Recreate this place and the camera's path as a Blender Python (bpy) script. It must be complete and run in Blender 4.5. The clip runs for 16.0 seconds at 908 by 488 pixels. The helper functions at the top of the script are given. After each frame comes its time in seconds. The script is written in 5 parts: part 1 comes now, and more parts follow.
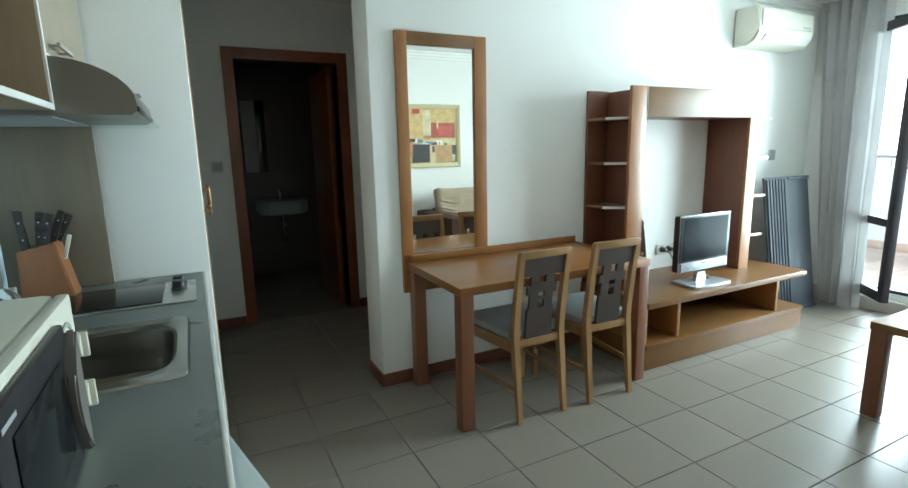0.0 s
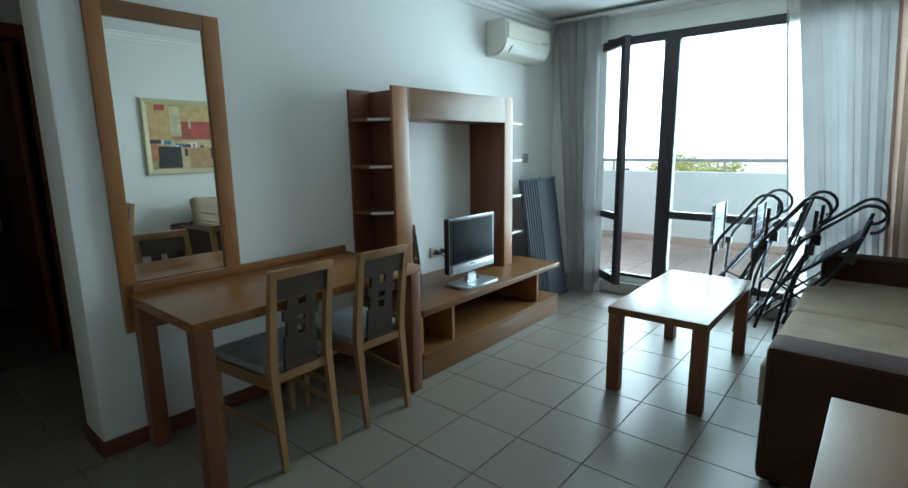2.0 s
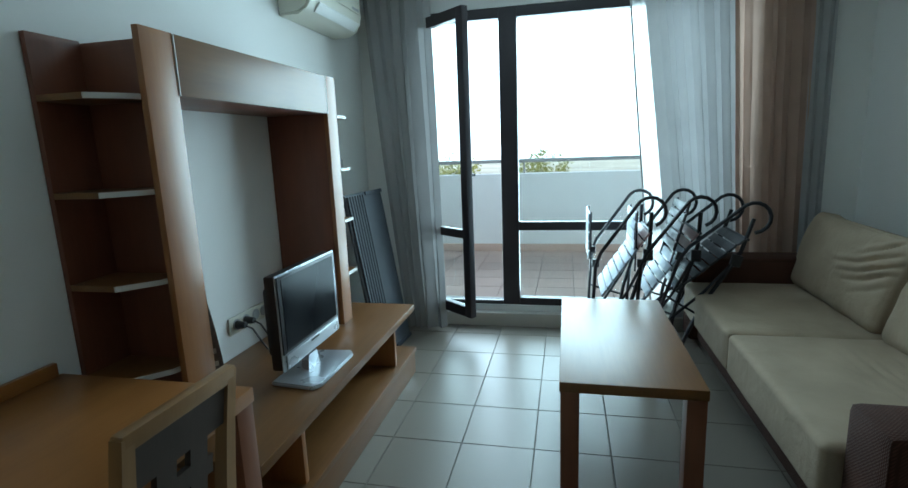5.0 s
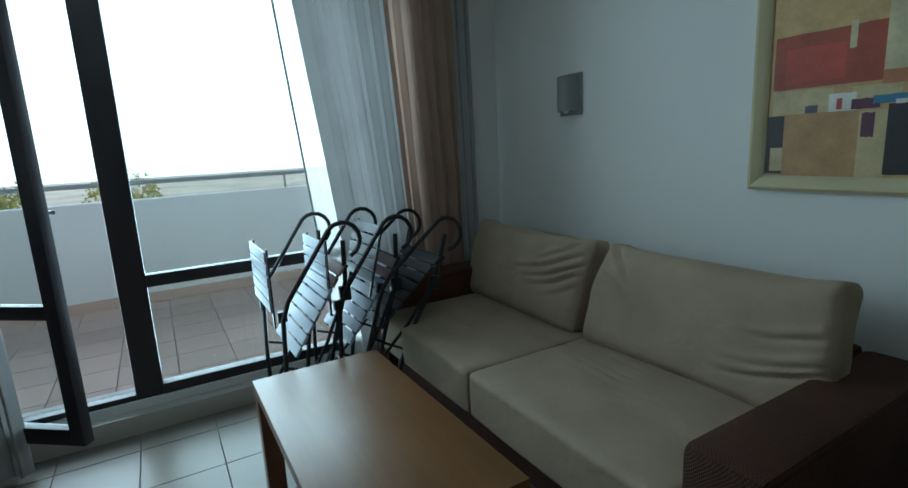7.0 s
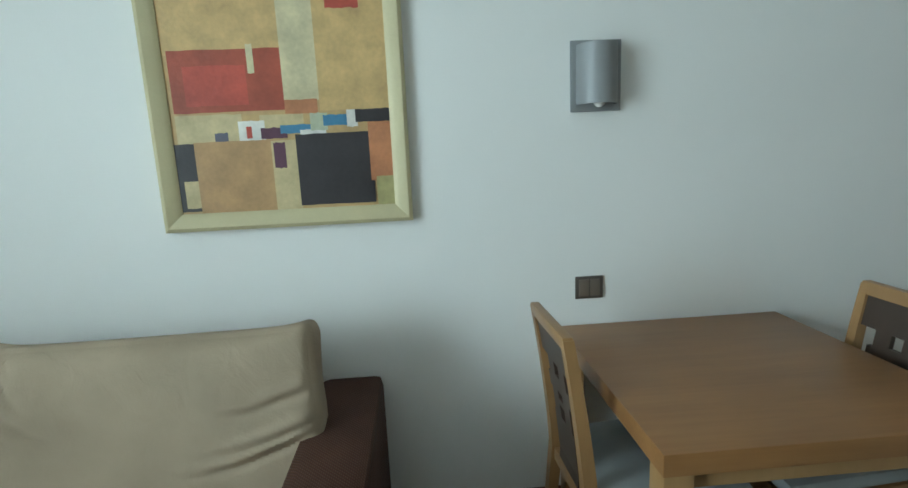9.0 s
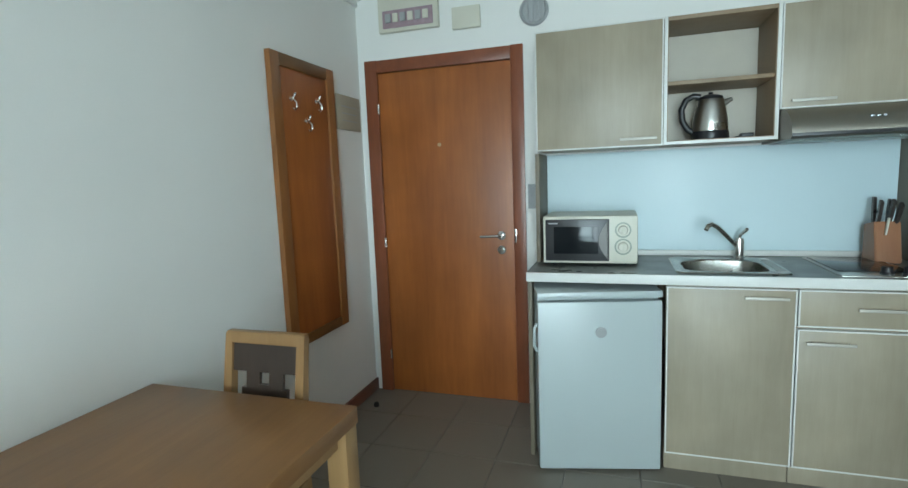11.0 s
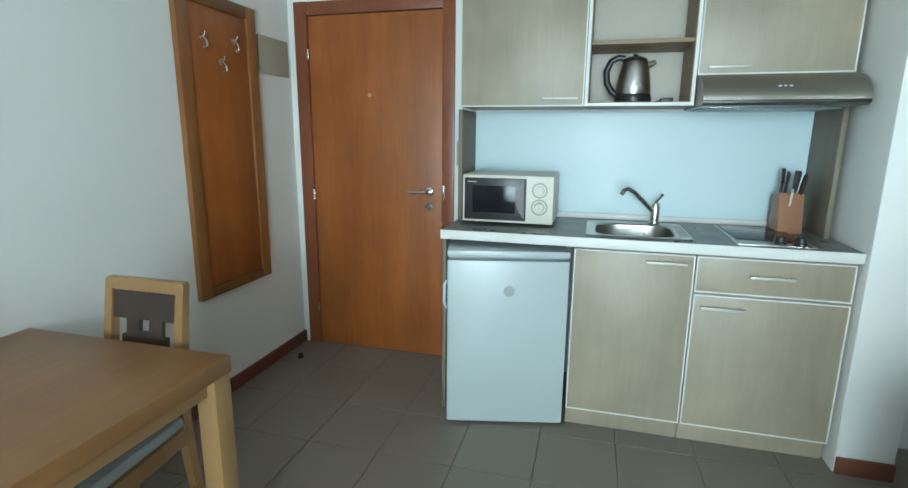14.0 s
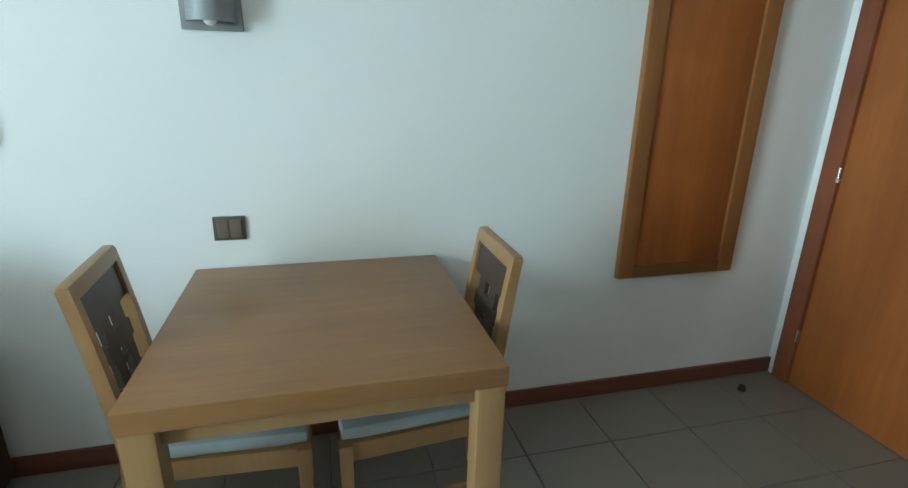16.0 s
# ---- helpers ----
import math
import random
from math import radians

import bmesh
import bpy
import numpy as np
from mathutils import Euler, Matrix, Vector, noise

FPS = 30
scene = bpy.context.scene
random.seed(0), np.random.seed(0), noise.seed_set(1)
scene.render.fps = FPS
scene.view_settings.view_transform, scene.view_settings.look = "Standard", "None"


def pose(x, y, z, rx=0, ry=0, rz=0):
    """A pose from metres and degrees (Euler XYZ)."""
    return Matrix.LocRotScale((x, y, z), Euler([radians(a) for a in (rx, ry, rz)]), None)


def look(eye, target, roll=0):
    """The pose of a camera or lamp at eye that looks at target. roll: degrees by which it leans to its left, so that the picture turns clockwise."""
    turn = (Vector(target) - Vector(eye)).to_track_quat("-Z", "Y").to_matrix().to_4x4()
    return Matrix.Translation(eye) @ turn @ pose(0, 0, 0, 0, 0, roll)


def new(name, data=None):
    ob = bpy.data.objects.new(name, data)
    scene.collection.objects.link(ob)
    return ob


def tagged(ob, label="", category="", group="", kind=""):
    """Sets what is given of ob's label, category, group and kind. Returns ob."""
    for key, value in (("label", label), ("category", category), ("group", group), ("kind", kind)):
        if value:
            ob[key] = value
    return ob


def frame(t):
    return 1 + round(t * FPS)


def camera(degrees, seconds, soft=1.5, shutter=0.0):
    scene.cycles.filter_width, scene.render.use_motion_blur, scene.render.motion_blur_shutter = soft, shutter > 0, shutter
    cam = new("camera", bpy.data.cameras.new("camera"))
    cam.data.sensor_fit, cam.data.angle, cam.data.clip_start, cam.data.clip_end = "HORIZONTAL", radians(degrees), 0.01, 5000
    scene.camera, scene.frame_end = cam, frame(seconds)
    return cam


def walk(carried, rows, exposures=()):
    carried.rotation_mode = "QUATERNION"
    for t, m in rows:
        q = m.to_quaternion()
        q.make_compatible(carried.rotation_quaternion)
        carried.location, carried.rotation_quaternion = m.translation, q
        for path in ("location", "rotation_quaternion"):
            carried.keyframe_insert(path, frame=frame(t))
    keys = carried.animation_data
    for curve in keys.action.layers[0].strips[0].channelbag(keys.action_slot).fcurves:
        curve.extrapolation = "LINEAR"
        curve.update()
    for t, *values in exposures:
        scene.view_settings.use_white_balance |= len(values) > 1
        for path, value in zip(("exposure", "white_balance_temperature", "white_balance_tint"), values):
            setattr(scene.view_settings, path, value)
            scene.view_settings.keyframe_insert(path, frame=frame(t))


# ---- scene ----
cam = camera(83.1, 16.0)
PATH = [
    (0, (0.6, 0.626, 1.377), (1.486, 2.379, 1.0), -1.2),
    (0.5, (0.595, 0.605, 1.378), (1.651, 2.258, 0.985), -1.0),
    (1, (0.658, 0.564, 1.359), (1.908, 2.078, 0.978), -0.9),
    (1.5, (0.774, 0.675, 1.374), (2.182, 2.041, 0.985), -0.6),
    (2, (0.896, 0.747, 1.358), (2.398, 2.013, 0.985), -0.8),
    (2.5, (1.017, 0.994, 1.371), (2.601, 2.164, 1.02), -1.2),
    (3, (1.168, 1.179, 1.38), (2.789, 2.302, 1.049), -1.9),
    (5.5, (1.933, 1.986, 1.341), (3.89, 2.111, 0.949), -2.4),
    (6, (2.17, 2.103, 1.363), (4.118, 1.902, 0.96), -2.9),
    (6.5, (2.345, 2.107, 1.339), (4.229, 1.562, 0.947), -2.9),
    (7, (2.558, 2.067, 1.342), (4.259, 1.085, 0.961), -2.9),
    (7.5, (2.676, 1.961, 1.324), (4.074, 0.583, 0.94), -3.5),
    (8, (2.853, 1.958, 1.295), (3.789, 0.229, 0.929), -3.3),
    (8.5, (2.914, 1.88, 1.282), (3.348, -0.039, 0.923), -3.0),
    (9, (2.927, 1.7, 1.333), (2.798, -0.263, 0.969), -2.6),
    (9.5, (2.917, 1.557, 1.341), (2.073, -0.224, 0.998), -2.7),
    (10, (2.928, 1.453, 1.364), (1.528, 0.058, 1.058), -2.9),
    (12.3, (3.015, 1.733, 1.349), (1.04, 1.646, 1.041), -1.1),
    (12.5, (3.042, 1.764, 1.349), (1.071, 1.697, 1.015), -1.1),
    (13, (3.086, 1.8, 1.341), (1.123, 1.711, 0.972), -0.9),
    (13.5, (3.03, 1.792, 1.359), (1.082, 1.559, 0.971), -0.3),
    (14, (2.849, 1.787, 1.341), (0.96, 1.279, 0.928), 0.5),
    (14.5, (2.648, 1.777, 1.342), (0.923, 0.888, 0.859), 1.4),
    (15, (2.468, 1.849, 1.333), (1.026, 0.576, 0.784), 1.7),
    (15.5, (2.273, 1.874, 1.323), (1.264, 0.257, 0.716), 0.7),
    (16, (2.055, 1.734, 1.32), (1.565, -0.104, 0.703), 1.4),
]
EXPOSURES = [(0.0, 1.55, 6650, 10), (0.5, 1.38, 6600, 10), (1.0, 1.05, 6500, 9), (1.5, 0.6, 6250, 9), (2.0, 0.33, 6150, 8), (3.0, 0.1, 5950, 7), (5.5, -0.3, 5900, 5), (6.0, -0.7, 5850, 6), (6.5, -0.72, 5850, 6), (7.0, -0.75, 5950, 7), (7.5, 0.2, 6300, 8), (8.0, 0.72, 6550, 10), (8.5, 0.78, 6600, 10), (9.0, 0.68, 6600, 10), (9.5, 0.66, 6350, 9), (10.0, 0.9, 6650, 11), (12.5, 1.02, 6650, 11), (13.0, 1.0, 6600, 10), (13.5, 1.12, 6500, 10), (14.5, 1.27, 6750, 11), (15.0, 1.4, 7000, 12), (15.5, 1.55, 7000, 12), (16.0, 1.25, 6350, 8)]
walk(cam, [(t, look(eye, target, roll)) for t, eye, target, roll in PATH], EXPOSURES)

# ---- world and light ----
world = bpy.data.worlds.new("sky")
scene.world = world
world.use_nodes = True
wn = world.node_tree
sky = wn.nodes.new("ShaderNodeTexSky")
sky.sky_type = "NISHITA"
sky.sun_disc = False
sky.sun_elevation = radians(35)
sky.sun_rotation = radians(238)
wn.links.new(sky.outputs[0], wn.nodes["Background"].inputs[0])
wn.nodes["Background"].inputs[1].default_value = 0.15

sun = new("sun", bpy.data.lights.new("sun", "SUN"))
sun.data.energy, sun.data.angle, sun.data.color = 4.0, radians(0.6), (1.0, 0.95, 0.88)
sun.matrix_world = look((-12, -9, 14), (5.8, 2.0, 0))

window_light = new("window_light", bpy.data.lights.new("window_light", "AREA"))
window_light.data.shape, window_light.data.size, window_light.data.size_y = "RECTANGLE", 2.0, 2.1
window_light.data.energy, window_light.data.color = 90, (0.70, 0.94, 1.05)
window_light.data.spread = radians(138)
window_light.matrix_world = look((5.74, 1.78, 1.25), (4.7, 1.78, 1.36))


# ---- materials ----
def nodes_of(name):
    m = bpy.data.materials.new(name)
    m.use_nodes = True
    return m, m.node_tree.nodes, m.node_tree.links, m.node_tree.nodes["Principled BSDF"]


def surface(name, colour, rough=0.5, metal=0.0, vary=0.12, scale=6.0, bump=0.1, fine=120.0, stretch=(1, 1, 1), per_piece=0.0, coat=0.0, spec=0.5, world_grain=False, uneven=0.07):
    """A surface with large blotches, fine grain and a little relief, at real size."""
    m, ns, ls, bsdf = nodes_of(name)
    co = ns.new("ShaderNodeTexCoord")
    mp = ns.new("ShaderNodeMapping")
    mp.inputs["Scale"].default_value = stretch
    ls.new(ns.new("ShaderNodeNewGeometry").outputs["Position"] if world_grain else co.outputs["Object"], mp.inputs[0])
    big, small = ns.new("ShaderNodeTexNoise"), ns.new("ShaderNodeTexNoise")
    big.inputs["Scale"].default_value, big.inputs["Detail"].default_value = scale, 4
    small.inputs["Scale"].default_value, small.inputs["Detail"].default_value = fine, 3
    for n in (big, small):
        ls.new(mp.outputs[0], n.inputs["Vector"])
    mix = ns.new("ShaderNodeMath")
    mix.operation = "MULTIPLY_ADD"
    mix.inputs[1].default_value = 0.35
    ls.new(small.outputs[0], mix.inputs[0])
    ls.new(big.outputs[0], mix.inputs[2])
    ramp = ns.new("ShaderNodeMapRange")
    ramp.inputs[1].default_value, ramp.inputs[2].default_value = 0.35, 1.0
    ramp.inputs[3].default_value, ramp.inputs[4].default_value = 1 - vary, 1 + vary
    ls.new(mix.outputs[0], ramp.inputs[0])
    value = ramp.outputs[0]
    if per_piece:
        info = ns.new("ShaderNodeObjectInfo")
        r = ns.new("ShaderNodeMapRange")
        r.inputs[3].default_value, r.inputs[4].default_value = 1 - per_piece, 1 + per_piece
        ls.new(info.outputs["Random"], r.inputs[0])
        k = ns.new("ShaderNodeMath")
        k.operation = "MULTIPLY"
        ls.new(value, k.inputs[0])
        ls.new(r.outputs[0], k.inputs[1])
        value = k.outputs[0]
    tint = ns.new("ShaderNodeMix")
    tint.data_type, tint.blend_type = "RGBA", "MULTIPLY"
    tint.inputs[0].default_value = 1.0
    tint.inputs[6].default_value = (*colour, 1)
    ls.new(value, tint.inputs[7])
    ls.new(tint.outputs[2], bsdf.inputs["Base Color"])
    rr = ns.new("ShaderNodeMapRange")
    rr.inputs[1].default_value, rr.inputs[2].default_value = 0.3, 0.7
    rr.inputs[3].default_value, rr.inputs[4].default_value = max(0.03, rough - uneven), min(1, rough + uneven)
    ls.new(big.outputs[0], rr.inputs[0])
    ls.new(rr.outputs[0], bsdf.inputs["Roughness"])
    bsdf.inputs["Metallic"].default_value = metal
    bsdf.inputs["Specular IOR Level"].default_value = spec
    bsdf.inputs["Coat Weight"].default_value = coat
    if bump:
        b = ns.new("ShaderNodeBump")
        b.inputs["Strength"].default_value, b.inputs["Distance"].default_value = bump, 0.004
        ls.new(small.outputs[0], b.inputs["Height"])
        ls.new(b.outputs[0], bsdf.inputs["Normal"])
    return m


def wood(name, light, dark, along="z", rough=0.38, grain=1.0, coat=0.15):
    """Veneer with long streaks along one axis."""
    m, ns, ls, bsdf = nodes_of(name)
    co = ns.new("ShaderNodeTexCoord")
    mp = ns.new("ShaderNodeMapping")
    s = {"x": (0.8, 9, 9), "y": (9, 0.8, 9), "z": (9, 9, 0.8)}[along]
    mp.inputs["Scale"].default_value = [v * grain for v in s]
    ls.new(co.outputs["Object"], mp.inputs[0])
    a, b = ns.new("ShaderNodeTexNoise"), ns.new("ShaderNodeTexNoise")
    a.inputs["Scale"].default_value, a.inputs["Detail"].default_value, a.inputs["Distortion"].default_value = 1.3, 6, 0.6
    b.inputs["Scale"].default_value, b.inputs["Detail"].default_value = 9.0, 4
    for n in (a, b):
        ls.new(mp.outputs[0], n.inputs["Vector"])
    add = ns.new("ShaderNodeMath")
    add.operation = "MULTIPLY_ADD"
    add.inputs[1].default_value = 0.45
    ls.new(b.outputs[0], add.inputs[0])
    ls.new(a.outputs[0], add.inputs[2])
    ramp = ns.new("ShaderNodeValToRGB")
    ramp.color_ramp.elements[0].position, ramp.color_ramp.elements[0].color = 0.35, (*dark, 1)
    ramp.color_ramp.elements[1].position, ramp.color_ramp.elements[1].color = 1.05 - 0.05, (*light, 1)
    ls.new(add.outputs[0], ramp.inputs[0])
    # broad stains and paler worn places over the grain
    worn, fade, tint = ns.new("ShaderNodeTexNoise"), ns.new("ShaderNodeMapRange"), ns.new("ShaderNodeMix")
    worn.inputs["Scale"].default_value, worn.inputs["Detail"].default_value = 3.2, 3
    ls.new(co.outputs["Object"], worn.inputs["Vector"])
    fade.inputs[1].default_value, fade.inputs[2].default_value = 0.3, 0.7
    fade.inputs[3].default_value, fade.inputs[4].default_value = 0.86, 1.1
    ls.new(worn.outputs[0], fade.inputs[0])
    tint.data_type, tint.blend_type = "RGBA", "MULTIPLY"
    tint.inputs[0].default_value = 1.0
    ls.new(ramp.outputs[0], tint.inputs[6])
    ls.new(fade.outputs[0], tint.inputs[7])
    ls.new(tint.outputs[2], bsdf.inputs["Base Color"])
    smear = ns.new("ShaderNodeMapRange")
    smear.inputs[1].default_value, smear.inputs[2].default_value = 0.3, 0.7
    smear.inputs[3].default_value, smear.inputs[4].default_value = rough - 0.02, rough + 0.04
    ls.new(worn.outputs[0], smear.inputs[0])
    ls.new(smear.outputs[0], bsdf.inputs["Roughness"])
    bsdf.inputs["Coat Weight"].default_value, bsdf.inputs["Coat Roughness"].default_value = coat, 0.25
    bu = ns.new("ShaderNodeBump")
    bu.inputs["Strength"].default_value, bu.inputs["Distance"].default_value = 0.08, 0.002
    ls.new(b.outputs[0], bu.inputs["Height"])
    ls.new(bu.outputs[0], bsdf.inputs["Normal"])
    return m


def cloth(name, colour, scale=500.0, bump=0.3, vary=0.15, through_light=0.0, rough=0.9, ribs=0.0, wrinkle=0.0):
    """Woven cloth: fine weave, soft stains, and where thin some light through it."""
    m, ns, ls, bsdf = nodes_of(name)
    co = ns.new("ShaderNodeTexCoord")
    big, weave = ns.new("ShaderNodeTexNoise"), ns.new("ShaderNodeTexNoise")
    big.inputs["Scale"].default_value, big.inputs["Detail"].default_value = 5.0, 5
    weave.inputs["Scale"].default_value = scale
    for n in (big, weave):
        ls.new(co.outputs["Object"], n.inputs["Vector"])
    mr = ns.new("ShaderNodeMapRange")
    mr.inputs[1].default_value, mr.inputs[2].default_value = 0.3, 0.7
    mr.inputs[3].default_value, mr.inputs[4].default_value = 1 - vary, 1 + vary
    ls.new(big.outputs[0], mr.inputs[0])
    tint = ns.new("ShaderNodeMix")
    tint.data_type, tint.blend_type = "RGBA", "MULTIPLY"
    tint.inputs[0].default_value = 1.0
    tint.inputs[6].default_value = (*colour, 1)
    ls.new(mr.outputs[0], tint.inputs[7])
    ls.new(tint.outputs[2], bsdf.inputs["Base Color"])
    bsdf.inputs["Roughness"].default_value = rough
    bsdf.inputs["Specular IOR Level"].default_value = 0.2
    bsdf.inputs["Sheen Weight"].default_value = 0.03
    b = ns.new("ShaderNodeBump")
    b.inputs["Strength"].default_value, b.inputs["Distance"].default_value = bump, 0.002
    ls.new(weave.outputs[0], b.inputs["Height"])
    if ribs:
        rows, cross, both = ns.new("ShaderNodeTexWave"), ns.new("ShaderNodeTexWave"), ns.new("ShaderNodeMath")
        rows.bands_direction, cross.bands_direction, both.operation = "X", "DIAGONAL", "MULTIPLY"
        for n in (rows, cross):
            n.inputs["Scale"].default_value, n.inputs["Distortion"].default_value = ribs, 1.2
            ls.new(co.outputs["Object"], n.inputs["Vector"])
        ls.new(rows.outputs["Fac"], both.inputs[0])
        ls.new(cross.outputs["Fac"], both.inputs[1])
        ls.new(both.outputs[0], b.inputs["Height"])
        shade = ns.new("ShaderNodeMapRange")
        shade.inputs[3].default_value, shade.inputs[4].default_value = 0.72, 1.45
        ls.new(both.outputs[0], shade.inputs[0])
        thread = ns.new("ShaderNodeMix")
        thread.data_type, thread.blend_type = "RGBA", "MULTIPLY"
        thread.inputs[0].default_value = 1.0
        ls.new(tint.outputs[2], thread.inputs[6])
        ls.new(shade.outputs[0], thread.inputs[7])
        ls.new(thread.outputs[2], bsdf.inputs["Base Color"])
    if wrinkle:
        soft, push = ns.new("ShaderNodeTexNoise"), ns.new("ShaderNodeBump")
        soft.inputs["Scale"].default_value, soft.inputs["Detail"].default_value, soft.inputs["Distortion"].default_value = 11.0, 4, 0.8
        push.inputs["Strength"].default_value, push.inputs["Distance"].default_value = wrinkle, 0.02
        ls.new(co.outputs["Object"], soft.inputs["Vector"])
        ls.new(soft.outputs[0], push.inputs["Height"])
        ls.new(push.outputs[0], b.inputs["Normal"])
    ls.new(b.outputs[0], bsdf.inputs["Normal"])
    if through_light:
        t = ns.new("ShaderNodeBsdfTranslucent")
        ls.new(tint.outputs[2], t.inputs[0])
        mx = ns.new("ShaderNodeMixShader")
        mx.inputs[0].default_value = through_light
        ls.new(bsdf.outputs[0], mx.inputs[1])
        ls.new(t.outputs[0], mx.inputs[2])
        ls.new(mx.outputs[0], ns["Material Output"].inputs[0])
    return m


def clear_glass(name, tint=(0.95, 0.98, 0.97)):
    m, ns, ls, bsdf = nodes_of(name)
    clear, gloss, mx = ns.new("ShaderNodeBsdfTransparent"), ns.new("ShaderNodeBsdfGlossy"), ns.new("ShaderNodeMixShader")
    clear.inputs[0].default_value = (*tint, 1)
    gloss.inputs["Roughness"].default_value = 0.02
    mx.inputs[0].default_value = 0.035
    ls.new(clear.outputs[0], mx.inputs[1])
    ls.new(gloss.outputs[0], mx.inputs[2])
    ls.new(mx.outputs[0], ns["Material Output"].inputs[0])
    return m


def sheer_cloth(name):
    m, ns, ls, bsdf = nodes_of(name)
    clear, mx = ns.new("ShaderNodeBsdfTransparent"), ns.new("ShaderNodeMixShader")
    t = ns.new("ShaderNodeBsdfTranslucent")
    t.inputs[0].default_value = (0.85, 0.85, 0.8, 1)
    m2 = ns.new("ShaderNodeMixShader")
    bsdf.inputs["Base Color"].default_value = (0.85, 0.85, 0.8, 1)
    bsdf.inputs["Roughness"].default_value = 0.9
    m2.inputs[0].default_value = 0.5
    ls.new(bsdf.outputs[0], m2.inputs[1])
    ls.new(t.outputs[0], m2.inputs[2])
    mx.inputs[0].default_value = 0.45
    ls.new(clear.outputs[0], mx.inputs[1])
    ls.new(m2.outputs[0], mx.inputs[2])
    ls.new(mx.outputs[0], ns["Material Output"].inputs[0])
    return m


def mirror_glass(name):
    m, ns, ls, bsdf = nodes_of(name)
    bsdf.inputs["Base Color"].default_value = (0.93, 0.93, 0.88, 1)
    bsdf.inputs["Metallic"].default_value = 1.0
    bsdf.inputs["Roughness"].default_value = 0.01
    return m


M_WALL = surface("wall_paint", (0.825, 0.823, 0.785), 0.75, vary=0.03, scale=1.5, bump=0.12, fine=220, spec=0.25)
M_CEIL = surface("ceiling_paint", (0.87, 0.87, 0.85), 0.8, vary=0.02, scale=2, bump=0.05, fine=150, spec=0.2)
M_TILE = surface("floor_tile", (0.208, 0.181, 0.148), 0.34, vary=0.012, scale=5, bump=0.0, fine=90, per_piece=0.02, spec=0.36, world_grain=True, uneven=0.0)
M_GROUT = surface("grout", (0.19, 0.172, 0.148), 0.9, vary=0.2, scale=8, bump=0.3)
M_SKIRT = wood("red_skirting", (0.20, 0.065, 0.035), (0.13, 0.04, 0.022), "x", 0.4)
M_SKIRTY = wood("red_skirting_side", (0.20, 0.065, 0.035), (0.13, 0.04, 0.022), "y", 0.4)
M_RED = wood("red_door_frame", (0.27, 0.078, 0.031), (0.18, 0.047, 0.02), "z", 0.33)
M_REDX = wood("red_door_frame_across", (0.27, 0.078, 0.031), (0.18, 0.047, 0.02), "x", 0.33)
M_DOOR = wood("door_veneer", (0.41, 0.125, 0.027), (0.24, 0.064, 0.014), "z", 0.4, 0.6, 0.05)
M_CHERRY = wood("cherry_veneer", (0.35, 0.145, 0.044), (0.24, 0.090, 0.026), "z", 0.36)
# cherry with its colour lowered for the dimmer light on coffee table and TV board
M_CHERRYX = wood("dimmed_cherry_across", (0.205, 0.094, 0.028), (0.148, 0.064, 0.018), "x", 0.36, coat=0.04)
M_DESK = wood("orange_desk_veneer", (0.30, 0.122, 0.032), (0.22, 0.084, 0.021), "x", 0.33, coat=0.04)
M_LEG = wood("red_leg", (0.22, 0.080, 0.036), (0.15, 0.052, 0.023), "z", 0.38)
M_NICHE = wood("dark_cherry", (0.20, 0.070, 0.036), (0.14, 0.045, 0.024), "z", 0.4)
M_OAK = wood("light_oak", (0.30, 0.142, 0.050), (0.215, 0.096, 0.032), "x", 0.4)
M_OAKZ = wood("light_oak_upright", (0.37, 0.215, 0.092), (0.29, 0.160, 0.064), "z", 0.36)
M_CHAIR = wood("chair_oak", (0.34, 0.188, 0.078), (0.25, 0.132, 0.052), "z", 0.36)
M_CHAIRBACK = wood("chair_splat", (0.058, 0.037, 0.027), (0.036, 0.023, 0.017), "z", 0.42)
M_SEAT = cloth("seat_cloth", (0.30, 0.32, 0.31), 420, 0.25)
M_KITCHEN = wood("kitchen_laminate", (0.365, 0.31, 0.225), (0.31, 0.26, 0.185), "z", 0.42, 2.2, 0.05)
M_KBACK = surface("pale_cabinet_back", (0.52, 0.475, 0.39), 0.5, vary=0.05, bump=0.02)
# grey-brown boards of the open unit, warm light inside it mixed into the colour
M_KINNER = wood("warm_lit_cabinet_inside", (0.31, 0.215, 0.13), (0.25, 0.17, 0.098), "z", 0.5, 2.2, 0.0)
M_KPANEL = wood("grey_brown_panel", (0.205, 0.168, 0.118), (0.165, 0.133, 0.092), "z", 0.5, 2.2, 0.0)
M_KSIDE = wood("kitchen_carcase", (0.34, 0.265, 0.175), (0.29, 0.22, 0.14), "z", 0.45, 2.2, 0.05)
M_EDGE = surface("pale_edge", (0.72, 0.72, 0.68), 0.4, vary=0.04, bump=0.02)
M_WORKTOP = surface("worktop", (0.14, 0.155, 0.145), 0.33, vary=0.06, scale=9, bump=0.0, fine=160)
M_SPLASH = surface("splashback", (0.55, 0.68, 0.71), 0.42, vary=0.02, scale=3, bump=0.01)
M_STEEL = surface("steel", (0.55, 0.54, 0.51), 0.3, 1.0, vary=0.03, scale=4, bump=0.01)
